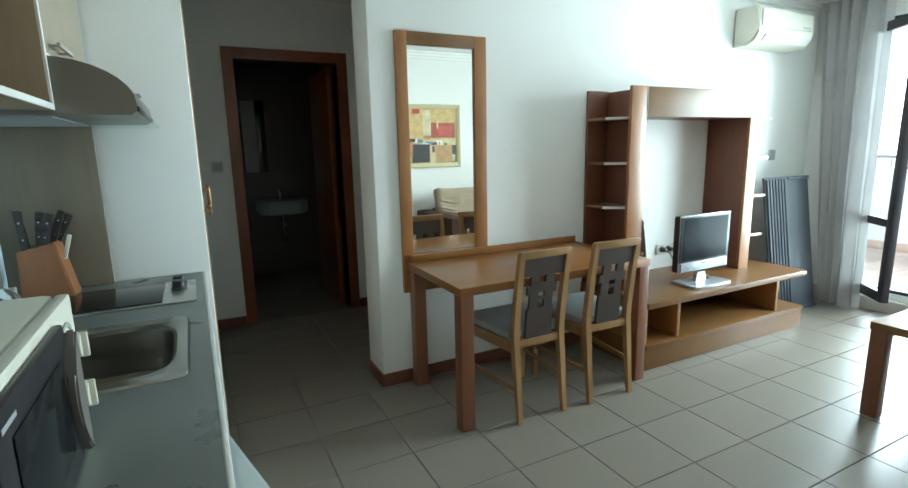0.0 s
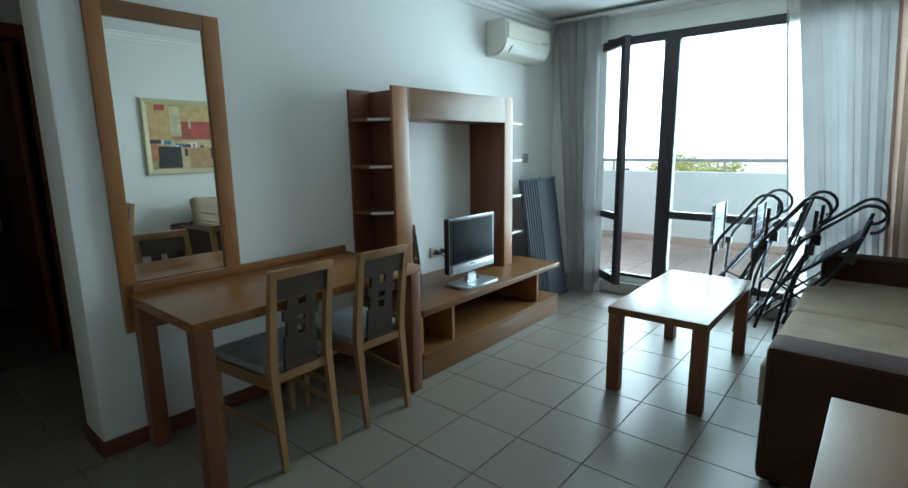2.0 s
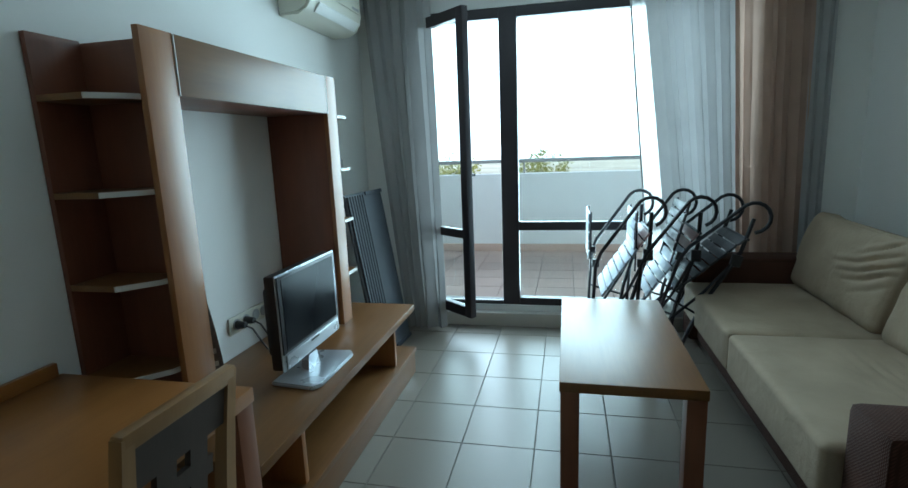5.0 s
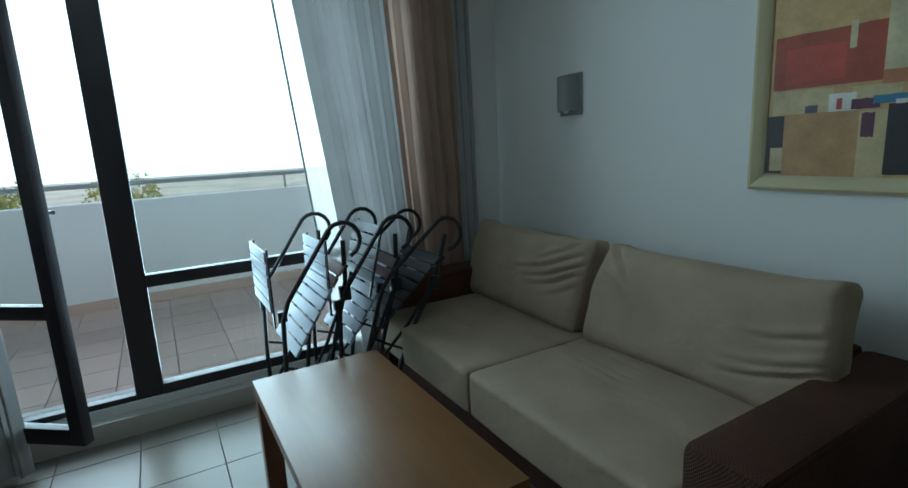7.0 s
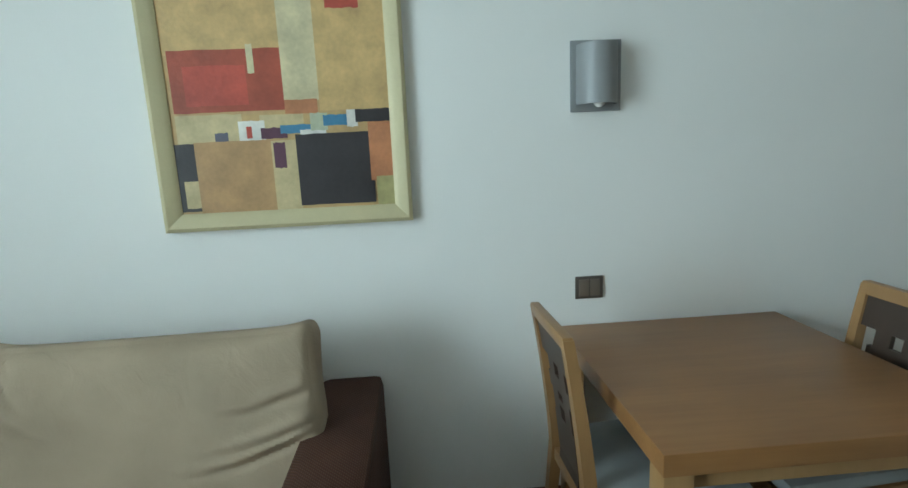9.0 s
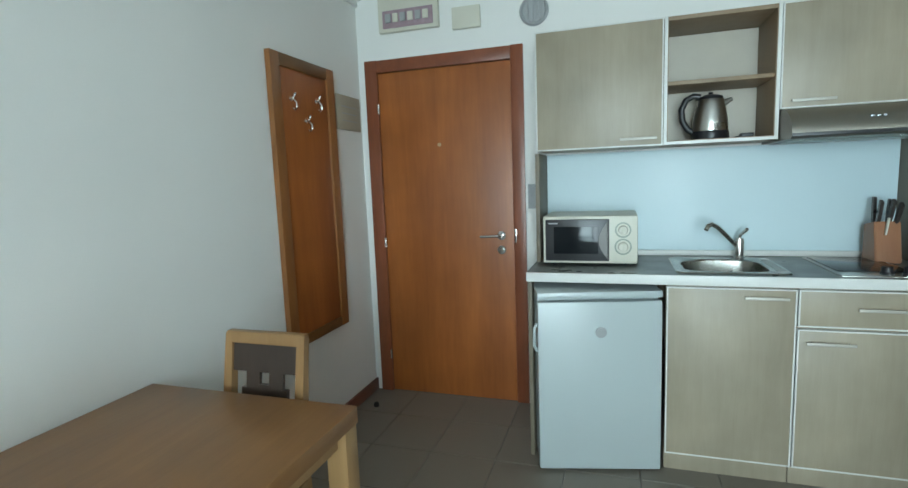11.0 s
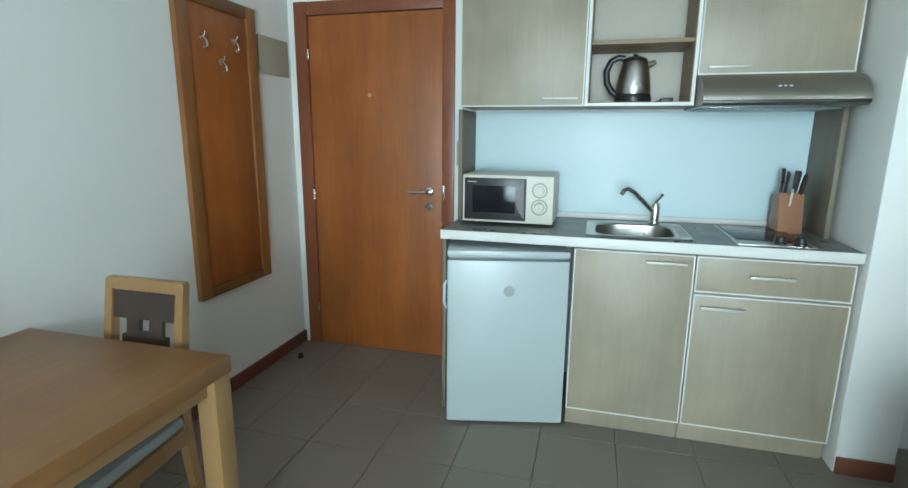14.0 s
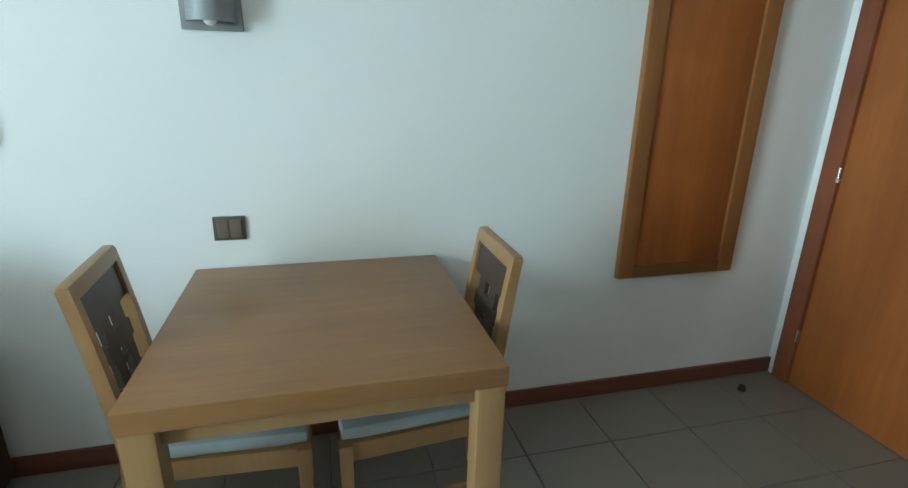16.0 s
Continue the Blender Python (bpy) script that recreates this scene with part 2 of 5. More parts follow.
M_CHROME = surface("chrome", (0.66, 0.64, 0.60), 0.24, 1.0, vary=0.03, bump=0.0)
M_HOOD = surface("hood_metal", (0.27, 0.25, 0.215), 0.36, 0.9, vary=0.06, bump=0.03)
M_BLACK = surface("black_plastic", (0.018, 0.018, 0.02), 0.35, vary=0.1, bump=0.02)
M_BLACKGLOSS = surface("black_glass", (0.012, 0.014, 0.016), 0.1, vary=0.05, bump=0.0, spec=0.22)
M_SCREEN = surface("tv_screen", (0.008, 0.009, 0.011), 0.2, vary=0.05, bump=0.0, spec=0.05)
M_CREAM = surface("cream_plastic", (0.64, 0.62, 0.52), 0.4, vary=0.03, bump=0.02)
M_WHITE = surface("white_enamel", (0.47, 0.53, 0.525), 0.3, vary=0.0, scale=2, bump=0.0, fine=12, uneven=0.0)
M_GREYPL = surface("grey_plastic", (0.36, 0.37, 0.37), 0.4, vary=0.05, bump=0.02)
M_SILVER = surface("silver_plastic", (0.48, 0.51, 0.54), 0.3, 0.5, vary=0.04, bump=0.01)
M_DARKFRAME = surface("dark_window_frame", (0.030, 0.024, 0.028), 0.4, vary=0.15, bump=0.04)
M_GLASS = clear_glass("window_glass")
M_MIRROR = mirror_glass("mirror")
M_CURTAIN = cloth("curtain_cloth", (0.40, 0.395, 0.385), 350, 0.2, 0.05, 0.15)
M_CURTAINP = cloth("curtain_lining", (0.46, 0.32, 0.25), 350, 0.2, 0.06, 0.3)
M_SHEER = sheer_cloth("sheer_cloth")
M_SOFA = cloth("sofa_beige", (0.355, 0.280, 0.198), 300, 0.3, 0.10, wrinkle=0.35)
M_SOFAB = cloth("sofa_brown", (0.070, 0.028, 0.017), 240, 0.8, 0.2, 0, 0.75, ribs=58)
# pale slats against the window: their dim bluish shade is in the base colour
M_SLAT = surface("backlit_white_slat", (0.30, 0.345, 0.41), 0.5, vary=0.12, scale=10, bump=0.08)
M_SLATRED = surface("reddish_slat", (0.34, 0.21, 0.20), 0.5, vary=0.15, scale=10, bump=0.08)
# the shade on the chair at the sofa arm, put into its slat colour
M_SLATSHADE = surface("deep_shade_slat", (0.035, 0.036, 0.042), 0.5, vary=0.2, scale=10, bump=0.08)
M_SATIN = surface("satin_handle", (0.50, 0.475, 0.42), 0.5, 0.5, vary=0.04, bump=0.0)
M_TUBE = surface("black_tube", (0.022, 0.022, 0.026), 0.4, 0.3, vary=0.2, bump=0.03)
M_BED = surface("dark_slats", (0.062, 0.072, 0.086), 0.62, vary=0.2, scale=5, bump=0.1)
M_SCONCE = surface("grey_metal", (0.27, 0.28, 0.28), 0.5, 0.15, vary=0.06, bump=0.02)
M_GOLD = surface("pale_gold_frame", (0.54, 0.475, 0.285), 0.5, 0.1, vary=0.08, scale=9, bump=0.05)
M_BULB = surface("white_bulb", (0.85, 0.85, 0.8), 0.15, vary=0.01, bump=0)
M_PLASTER = surface("outdoor_plaster", (0.86, 0.87, 0.86), 0.85, vary=0.04, scale=2, bump=0.3, fine=150)
M_TERRA = surface("balcony_tile", (0.54, 0.40, 0.33), 0.55, vary=0.06, scale=5, bump=0.1, per_piece=0.08, world_grain=True)
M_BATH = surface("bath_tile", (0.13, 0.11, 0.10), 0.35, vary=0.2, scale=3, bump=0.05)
# leaves coloured lighter than their own green, for backlight and distant haze
M_LEAF = cloth("haze_paled_foliage", (0.34, 0.35, 0.13), 20, 0.1, 0.3, 0.5)
M_BARK = surface("bark", (0.10, 0.07, 0.05), 0.9, vary=0.3, bump=0.4)
# land colour raised so that it carries the bright haze over it
M_LAND = surface("haze_paled_land", (0.42, 0.41, 0.34), 0.95, vary=0.35, scale=0.05, bump=0.1, fine=0.6)
M_BRASS = surface("warm_metal", (0.55, 0.40, 0.25), 0.28, 0.9, vary=0.06, bump=0.02)
M_PAPER = surface("dark_print", (0.16, 0.13, 0.10), 0.5, vary=0.5, scale=40, bump=0.02)


# ---- building helpers ----
def box(bm, x0, x1, y0, y1, z0, z1, bevel=0.0):
    """A box from corner to corner, its edges rounded a little."""
    r = bmesh.ops.create_cube(bm, size=1.0)
    vs = r["verts"]
    for v in vs:
        v.co = ((x0 + x1) / 2 + v.co.x * (x1 - x0), (y0 + y1) / 2 + v.co.y * (y1 - y0), (z0 + z1) / 2 + v.co.z * (z1 - z0))
    if bevel:
        es = list({e for v in vs for e in v.link_edges})
        bmesh.ops.bevel(bm, geom=es, offset=bevel, segments=2, profile=0.6, affect="EDGES")
    return bm


def boxes(rows, bevel=0.0):
    bm = bmesh.new()
    for r in rows:
        box(bm, *r, bevel=bevel)
    return bm


def rod(bm, a, b, r, sides=12, r2=None):
    """A straight round bar from a to b."""
    a, b = Vector(a), Vector(b)
    d = b - a
    m = Matrix.Translation((a + b) / 2) @ d.to_track_quat("Z", "Y").to_matrix().to_4x4()
    bmesh.ops.create_cone(bm, cap_ends=True, segments=sides, radius1=r, radius2=r if r2 is None else r2, depth=d.length, matrix=m)
    return bm


def tube(bm, pts, r, sides=8):
    """A bent round tube through the points."""
    pts = [Vector(p) for p in pts]
    rings = []
    for i, p in enumerate(pts):
        d = (pts[min(i + 1, len(pts) - 1)] - pts[max(i - 1, 0)]).normalized()
        q = d.to_track_quat("Z", "Y").to_matrix()
        rings.append([bm.verts.new(p + q @ Vector((r * math.cos(k * math.tau / sides), r * math.sin(k * math.tau / sides), 0))) for k in range(sides)])
    for a, b in zip(rings, rings[1:]):
        turn = min(range(sides), key=lambda s: sum((a[k].co - b[(k + s) % sides].co).length for k in range(sides)))
        for k in range(sides):
            bm.faces.new((a[k], a[(k + 1) % sides], b[(k + 1 + turn) % sides], b[(k + turn) % sides]))
    bm.faces.new(rings[0][::-1])
    bm.faces.new(rings[-1])
    return bm


def prism(bm, outline, axis, lo, hi):
    """An outline in two axes drawn out along the third."""
    def at(u, v, w):
        return {"x": (w, u, v), "y": (u, w, v), "z": (u, v, w)}[axis]
    a = [bm.verts.new(at(u, v, lo)) for u, v in outline]
    b = [bm.verts.new(at(u, v, hi)) for u, v in outline]
    n = len(outline)
    for i in range(n):
        bm.faces.new((a[i], a[(i + 1) % n], b[(i + 1) % n], b[i]))
    bm.faces.new(a[::-1])
    bm.faces.new(b)
    return bm


def lathe(bm, profile, centre=(0, 0, 0), sides=28):
    """A round body from (radius, height) pairs."""
    c = Vector(centre)
    rings = [[bm.verts.new(c + Vector((r * math.cos(k * math.tau / sides), r * math.sin(k * math.tau / sides), z))) for k in range(sides)] for r, z in profile]
    for a, b in zip(rings, rings[1:]):
        for k in range(sides):
            bm.faces.new((a[k], a[(k + 1) % sides], b[(k + 1) % sides], b[k]))
    bm.faces.new(rings[0][::-1])
    bm.faces.new(rings[-1])
    return bm


def mesh_of(name, bm, material, smooth=True):
    bmesh.ops.recalc_face_normals(bm, faces=bm.faces)
    me = bpy.data.meshes.new(name)
    bm.to_mesh(me)
    bm.free()
    me.materials.append(material)
    if smooth:
        me.shade_smooth()
        me.set_sharp_from_angle(angle=radians(35))
    return me


def part(name, bm, material, parent, label="", smooth=True):
    """One mesh under a thing, in the thing's own coordinates."""
    ob = new(name, mesh_of(name, bm, material, smooth))
    ob.parent = parent
    if label:
        tagged(ob, label)
    return ob


def thing(name, at, label, category, group="", turn=0.0):
    ob = new(name)
    ob.empty_display_size = 0.1
    ob.matrix_world = pose(*at, 0, 0, turn)
    return tagged(ob, label, category, group)


def solid(name, bm, material, label, category, kind="", group="", smooth=True):
    return tagged(new(name, mesh_of(name, bm, material, smooth)), label, category, group, kind)


# ---- the rooms ----
XE, YN, ZC = 5.47, 3.315, 2.50
YB, XW = 4.888, 0.63


def structure(name, rows, material, label, category="wall", bevel=0.0):
    return solid(name, boxes(rows, bevel), material, label, category, "structure")


structure("floor", [(-0.2, 5.40, -0.2, 3.5, -0.12, -0.006), (0.5, 2.7, 3.5, 4.98, -0.12, -0.006), (0.6, 2.4, 4.98, 6.6, -0.12, -0.006)], M_GROUT, "grey cement bed and joints under floor tiles", "floor")
structure("ceiling", [(-0.2, 5.67, -0.2, 5.0, ZC, ZC + 0.15), (0.4, 2.6, 5.0, 6.8, ZC, ZC + 0.15)], M_CEIL, "plain white plaster ceiling", "ceiling")
structure("wall_south", [(-0.2, 5.67, -0.2, 0.0, -0.12, ZC)], M_WALL, "white painted plaster wall behind the sofa")
structure("wall_north", [(1.482, 5.67, YN, 3.575, -0.12, ZC)], M_WALL, "white painted plaster wall with the mirror", bevel=0.012)
structure("wall_west", [(-0.2, 0.0, 0.0, 0.10, -0.12, ZC), (-0.2, 0.0, 0.965, 4.2, -0.12, ZC), (-0.2, 0.0, 0.10, 0.965, 2.045, ZC)], M_WALL, "white painted plaster wall with the entrance door")
structure("pillar", [(0.0, XW, 2.812, 3.022, -0.12, ZC)], M_WALL, "white plastered pillar beside the kitchen", bevel=0.008)
structure("pillar_recess", [(0.0, 0.36, 3.022, 3.204, -0.12, ZC)], M_WALL, "white plaster set back between pillar and wardrobe")
structure("wall_wardrobe_stub", [(0.0, XW + 0.005, 3.204, 3.31, -0.12, ZC)], M_WALL, "white plaster stub beside the built-in wardrobe")
structure("wall_over_wardrobe", [(0.0, XW + 0.005, 3.31, 4.215, 2.32, ZC)], M_WALL, "white plaster over the built-in wardrobe")
structure("wall_hall_west", [(0.0, XW + 0.005, 4.215, YB, -0.12, ZC)], M_WALL, "white plaster wall of the hall past the wardrobe")
structure("wall_hall_north", [(0.5, 0.96, YB, YB + 0.12, -0.12, ZC), (1.728, 2.7, YB, YB + 0.12, -0.12, ZC), (0.96, 1.728, YB, YB + 0.12, 2.04, ZC)], M_WALL, "white painted wall with the bathroom doorway")
structure("wall_hall_east", [(2.6, 2.8, 3.575, 5.0, -0.12, ZC)], M_WALL, "plain white wall closing the hall")
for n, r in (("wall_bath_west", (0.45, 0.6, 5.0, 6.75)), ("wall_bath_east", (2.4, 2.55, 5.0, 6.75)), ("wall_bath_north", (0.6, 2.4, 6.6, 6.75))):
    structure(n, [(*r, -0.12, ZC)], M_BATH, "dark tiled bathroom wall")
structure("wall_east", [(XE, 5.67, 0.0, 0.62, -0.12, ZC), (XE, 5.67, 2.945, YN, -0.12, ZC), (XE, 5.67, 0.62, 2.945, 2.275, ZC), (XE, 5.67, 0.62, 2.945, -0.12, 0.145)], M_WALL, "white painted wall round the balcony window")
structure("window_step", [(5.40, XE, 0.0, YN, -0.12, 0.10)], surface("step_tile", (0.50, 0.47, 0.41), 0.4, vary=0.06), "raised pale tiled step under the window", "step", 0.004)


def cornice(name, runs):
    """A stepped plaster moulding under the ceiling."""
    bm = bmesh.new()
    for axis, wall, sign, lo, hi in runs:
        for drop, out in ((0.085, 0.018), (0.055, 0.042), (0.022, 0.075)):
            a, b = sorted((wall, wall + sign * out))
            if axis == "x":
                box(bm, lo, hi, a, b, ZC - drop, ZC - 0.001, 0.004)
            else:
                box(bm, a, b, lo, hi, ZC - drop, ZC - 0.001, 0.004)
    return solid(name, bm, M_CEIL, "white stepped plaster cornice under the ceiling", "cornice", "structure")


cornice("trim", [("x", YN, -1, 1.482, XE), ("x", 0.0, 1, 0.0, XE), ("y", XE, -1, 0.0, YN)])

structure("baseboard", [(0.0, 5.40, 0.001, 0.014, 0, 0.075)], M_SKIRT, "red-brown wooden skirting along the sofa wall", "skirting", 0.002)
structure("baseboard_north", [(1.468, 5.38, YN - 0.014, YN - 0.001, 0, 0.075)], M_SKIRT, "red-brown wooden skirting along the mirror wall", "skirting", 0.002)
structure("baseboard_end", [(1.468, 1.481, YN - 0.013, 3.575, 0, 0.075)], M_SKIRTY, "red-brown skirting round the wall's end", "skirting", 0.002)
structure("baseboard_hall", [(0.64, 0.878, YB - 0.014, YB - 0.001, 0, 0.075), (1.810, 2.6, YB - 0.014, YB - 0.001, 0, 0.075)], M_SKIRT, "red-brown skirting in the hall", "skirting", 0.002)
structure("baseboard_pillar", [(XW + 0.006, XW + 0.018, 2.815, 3.018, 0, 0.075), (XW + 0.006, XW + 0.018, 4.22, 4.86, 0, 0.075)], M_SKIRTY, "red-brown skirting beside the kitchen pillar", "skirting", 0.002)


# ---- doors and window ----
def entrance_door():
    d = tagged(new("door_1"), "closed orange-brown veneered entrance door with lever handle", "door", kind="structure")
    d.matrix_world = pose(0, 0, 0)
    part("door_leaf", boxes([(-0.05, 0.0, 0.127, 0.945, 0.004, 2.012)], 0.003), M_DOOR, d, "orange-brown wood veneer leaf")
    f = bmesh.new()
    for r in ((-0.15, 0.016, 0.045, 0.125, 0.0, 2.09), (-0.15, 0.016, 0.948, 1.02, 0.0, 2.09)):
        box(f, *r, bevel=0.004)
    part("door_frame", f, M_RED, d, "red-brown wooden frame")
    part("door_head", boxes([(-0.15, 0.014, 0.125, 0.948, 2.016, 2.088)], 0.004), M_REDX, d)
    h = bmesh.new()
    rod(h, (0.0, 0.872, 1.02), (0.008, 0.872, 1.02), 0.026, 20)
    tube(h, [(0.005, 0.872, 1.02), (0.045, 0.872, 1.02), (0.052, 0.862, 1.02), (0.052, 0.84, 1.02), (0.05, 0.755, 1.017)], 0.0095, 10)
    part("door_handle", h, M_CHROME, d, "chrome lever handle")
    k = bmesh.new()
    rod(k, (0.0, 0.872, 0.935), (0.009, 0.872, 0.935), 0.026, 20)
    rod(k, (0.009, 0.872, 0.935), (0.016, 0.872, 0.935), 0.012, 14)
    part("lock", k, M_CHROME, d, "round chrome lock plate")
    part("peephole", rod(bmesh.new(), (0.0, 0.507, 1.567), (0.006, 0.507, 1.567), 0.011, 16), M_BRASS, d)
    for z in (0.25, 0.98, 1.80):
        part("hinge", rod(bmesh.new(), (0.012, 0.126, z - 0.03), (0.012, 0.126, z + 0.03), 0.008), M_CHROME, d)
    part("strike_plate", boxes([(0.0165, 0.019, 0.953, 0.964, 0.98, 1.06)], 0.001), M_CHROME, d)
    return d


def bathroom_doorway():
    d = tagged(new("door_2"), "open doorway with red-brown frame into a dark bathroom", "doorway", kind="structure")
    part("door_frame", boxes([(0.879, 0.96, YB - 0.016, YB + 0.136, 0, 2.123), (1.728, 1.809, YB - 0.016, YB + 0.136, 0, 2.123)], 0.004), M_RED, d)
    part("door_head", boxes([(0.96, 1.728, YB - 0.015, YB + 0.135, 2.04, 2.122)], 0.004), M_REDX, d)
    part("door_leaf", boxes([(1.675, 1.715, YB + 0.14, YB + 0.84, 0.005, 2.035)], 0.003), M_RED, d, "dark red-brown leaf swung into the bathroom")
    h = bmesh.new()
    rod(h, (1.675, YB + 0.78, 1.02), (1.635, YB + 0.78, 1.02), 0.009)
    rod(h, (1.635, YB + 0.785, 1.02), (1.635, YB + 0.67, 1.02), 0.009)
    part("door_handle", h, M_CHROME, d)
    return d


def balcony_window():
    w = tagged(new("window_1"), "dark-framed balcony window with an open glazed door", "window", kind="structure")
    x0, x1 = 5.48, 5.55
    fr = bmesh.new()
    for r in ((x0, x1, 2.16, 2.285, 0.145, 2.275), (x0, x1, 0.62, 0.69, 0.145, 2.275), (x0, x1, 2.875, 2.945, 0.145, 2.275)):
        box(fr, *r, bevel=0.004)
    part("window_frame", fr, M_DARKFRAME, w, "dark brown metal uprights")
    part("window_head", boxes([(x0, x1 - 0.002, 0.69, 2.16, 2.205, 2.275), (x0, x1 - 0.002, 2.285, 2.875, 2.205, 2.275)], 0.004), M_DARKFRAME, w)
    part("window_sill", boxes([(x0, x1 - 0.002, 0.69, 2.16, 0.145, 0.20), (x0, x1 - 0.002, 2.285, 2.875, 0.145, 0.175)], 0.004), M_DARKFRAME, w)
    part("window_rail", boxes([(x0 + 0.004, x1 - 0.006, 0.69, 2.16, 0.716, 0.779)], 0.003), M_DARKFRAME, w)
    for z0, z1 in ((0.20, 0.716), (0.779, 2.205)):
        p = part("pane", boxes([(x0 + 0.03, x0 + 0.038, 0.69, 2.16, z0, z1)]), M_GLASS, w, "clear glass pane")
        p.visible_shadow = False
    # the open leaf, hinged at the north jamb and swung inwards
    leaf = new("door_leaf")
    leaf.parent = w
    leaf.matrix_local = pose(5.472, 2.874, 0.15, 0, 0, LEAF_TURN)
    leaf["label"] = "glazed balcony door leaf swung inwards"
    ww, hh = 0.545, 2.07
    part("leaf_frame", boxes([(0, 0.06, -0.03, 0.02, 0, hh), (ww - 0.065, ww, -0.03, 0.02, 0, hh), (0.06, ww - 0.065, -0.029, 0.019, 0, 0.075), (0.06, ww - 0.065, -0.029, 0.019, hh - 0.07, hh), (0.06, ww - 0.065, -0.027, 0.017, 0.565, 0.625)], 0.004), M_DARKFRAME, leaf)
    for z0, z1 in ((0.075, 0.565), (0.625, hh - 0.07)):
        p = part("pane", boxes([(0.06, ww - 0.065, -0.008, 0.0, z0, z1)]), M_GLASS, leaf)
        p.visible_shadow = False
    h = bmesh.new()
    rod(h, (ww - 0.03, 0.02, 1.0), (ww - 0.03, 0.065, 1.0), 0.008)
    rod(h, (ww - 0.025, 0.062, 1.0), (ww - 0.145, 0.062, 1.0), 0.009)
    part("handle", h, M_DARKFRAME, leaf)
    return w


LEAF_TURN = 180 + 51
entrance_door()
bathroom_doorway()
balcony_window()


# ---- hall and bathroom ----
def wardrobe():
    w = thing("wardrobe", (XW, 3.31, 0), "tall built-in light-wood wardrobe with closed doors in the hall", "wardrobe")
    part("body", boxes([(-0.58, -0.012, 0.004, 0.900, 0.0, 2.318)], 0.002), M_NICHE, w)
    part("plinth", boxes([(-0.010, -0.004, 0.004, 0.900, 0.0, 0.06)]), M_OAKZ, w)
    for y0, y1, hy in ((0.006, 0.443, 0.348), (0.455, 0.898, 0.475)):
        d = part("door", boxes([(-0.009, 0.012, y0, y1, 0.065, 2.314)], 0.003), WARDROBE_WOOD, w, "golden oak veneer door")
        h = bmesh.new()
        for z in (1.06, 1.17):
            rod(h, (0.012, hy, z), (0.045, hy, z), 0.006)
        rod(h, (0.045, hy, 1.04), (0.045, hy, 1.19), 0.008)
        part("handle", h, M_BRASS, d, "brushed bar handle")
    return w


WARDROBE_WOOD = wood("golden_oak", (0.52, 0.255, 0.078), (0.38, 0.17, 0.048), "z", 0.36, 0.7)
wardrobe()


def wall_plate(name, at, normal, w, h, label, category, material, keys=1, rows=1, key_mat=None):
    """A switch or socket plate with its keys. normal: the axis and sign that it faces."""
    turn = {"+y": 180, "-y": 0, "+x": 90, "-x": -90}[normal]
    t = thing(name, at, label, category, turn=turn)
    part("plate", boxes([(-w / 2, w / 2, -0.009, 0, -h / 2, h / 2)], 0.003), material, t)
    for i in range(keys):
        for j in range(rows):
            kw, kh = w * 0.8 / keys, h * 0.8 / rows
            x, z = -w * 0.4 + kw * i, -h * 0.4 + kh * j
            part("rocker", boxes([(x + 0.002, x + kw - 0.002, -0.013, -0.008, z + 0.002, z + kh - 0.002)], 0.002), key_mat or M_GREYPL, t)
    return t


wall_plate("light_switch", (0.782, YB, 1.257), "-y", 0.085, 0.085, "beige light switch beside the bathroom doorway", "light switch", M_CREAM)
wall_plate("light_switch", (4.972, YN, 1.245), "-y", 0.085, 0.085, "grey light switch by the window curtain", "light switch", M_GREYPL)
M_BRONZE = surface("bronze_plate", (0.13, 0.11, 0.095), 0.4, 0.4, vary=0.08)
wall_plate("double_socket", (2.35, 0.0, 0.838), "+y", 0.098, 0.08, "dark grey double wall plate above the dining table", "wall socket", M_BRONZE, 2, key_mat=surface("bronze_key", (0.22, 0.18, 0.145), 0.3, 0.4, vary=0.1))
wall_plate("switch_column", (0.0, 1.068, 1.245), "+x", 0.07, 0.14, "stacked grey switches between door and kitchen", "light switch", M_GREYPL, 1, 2)


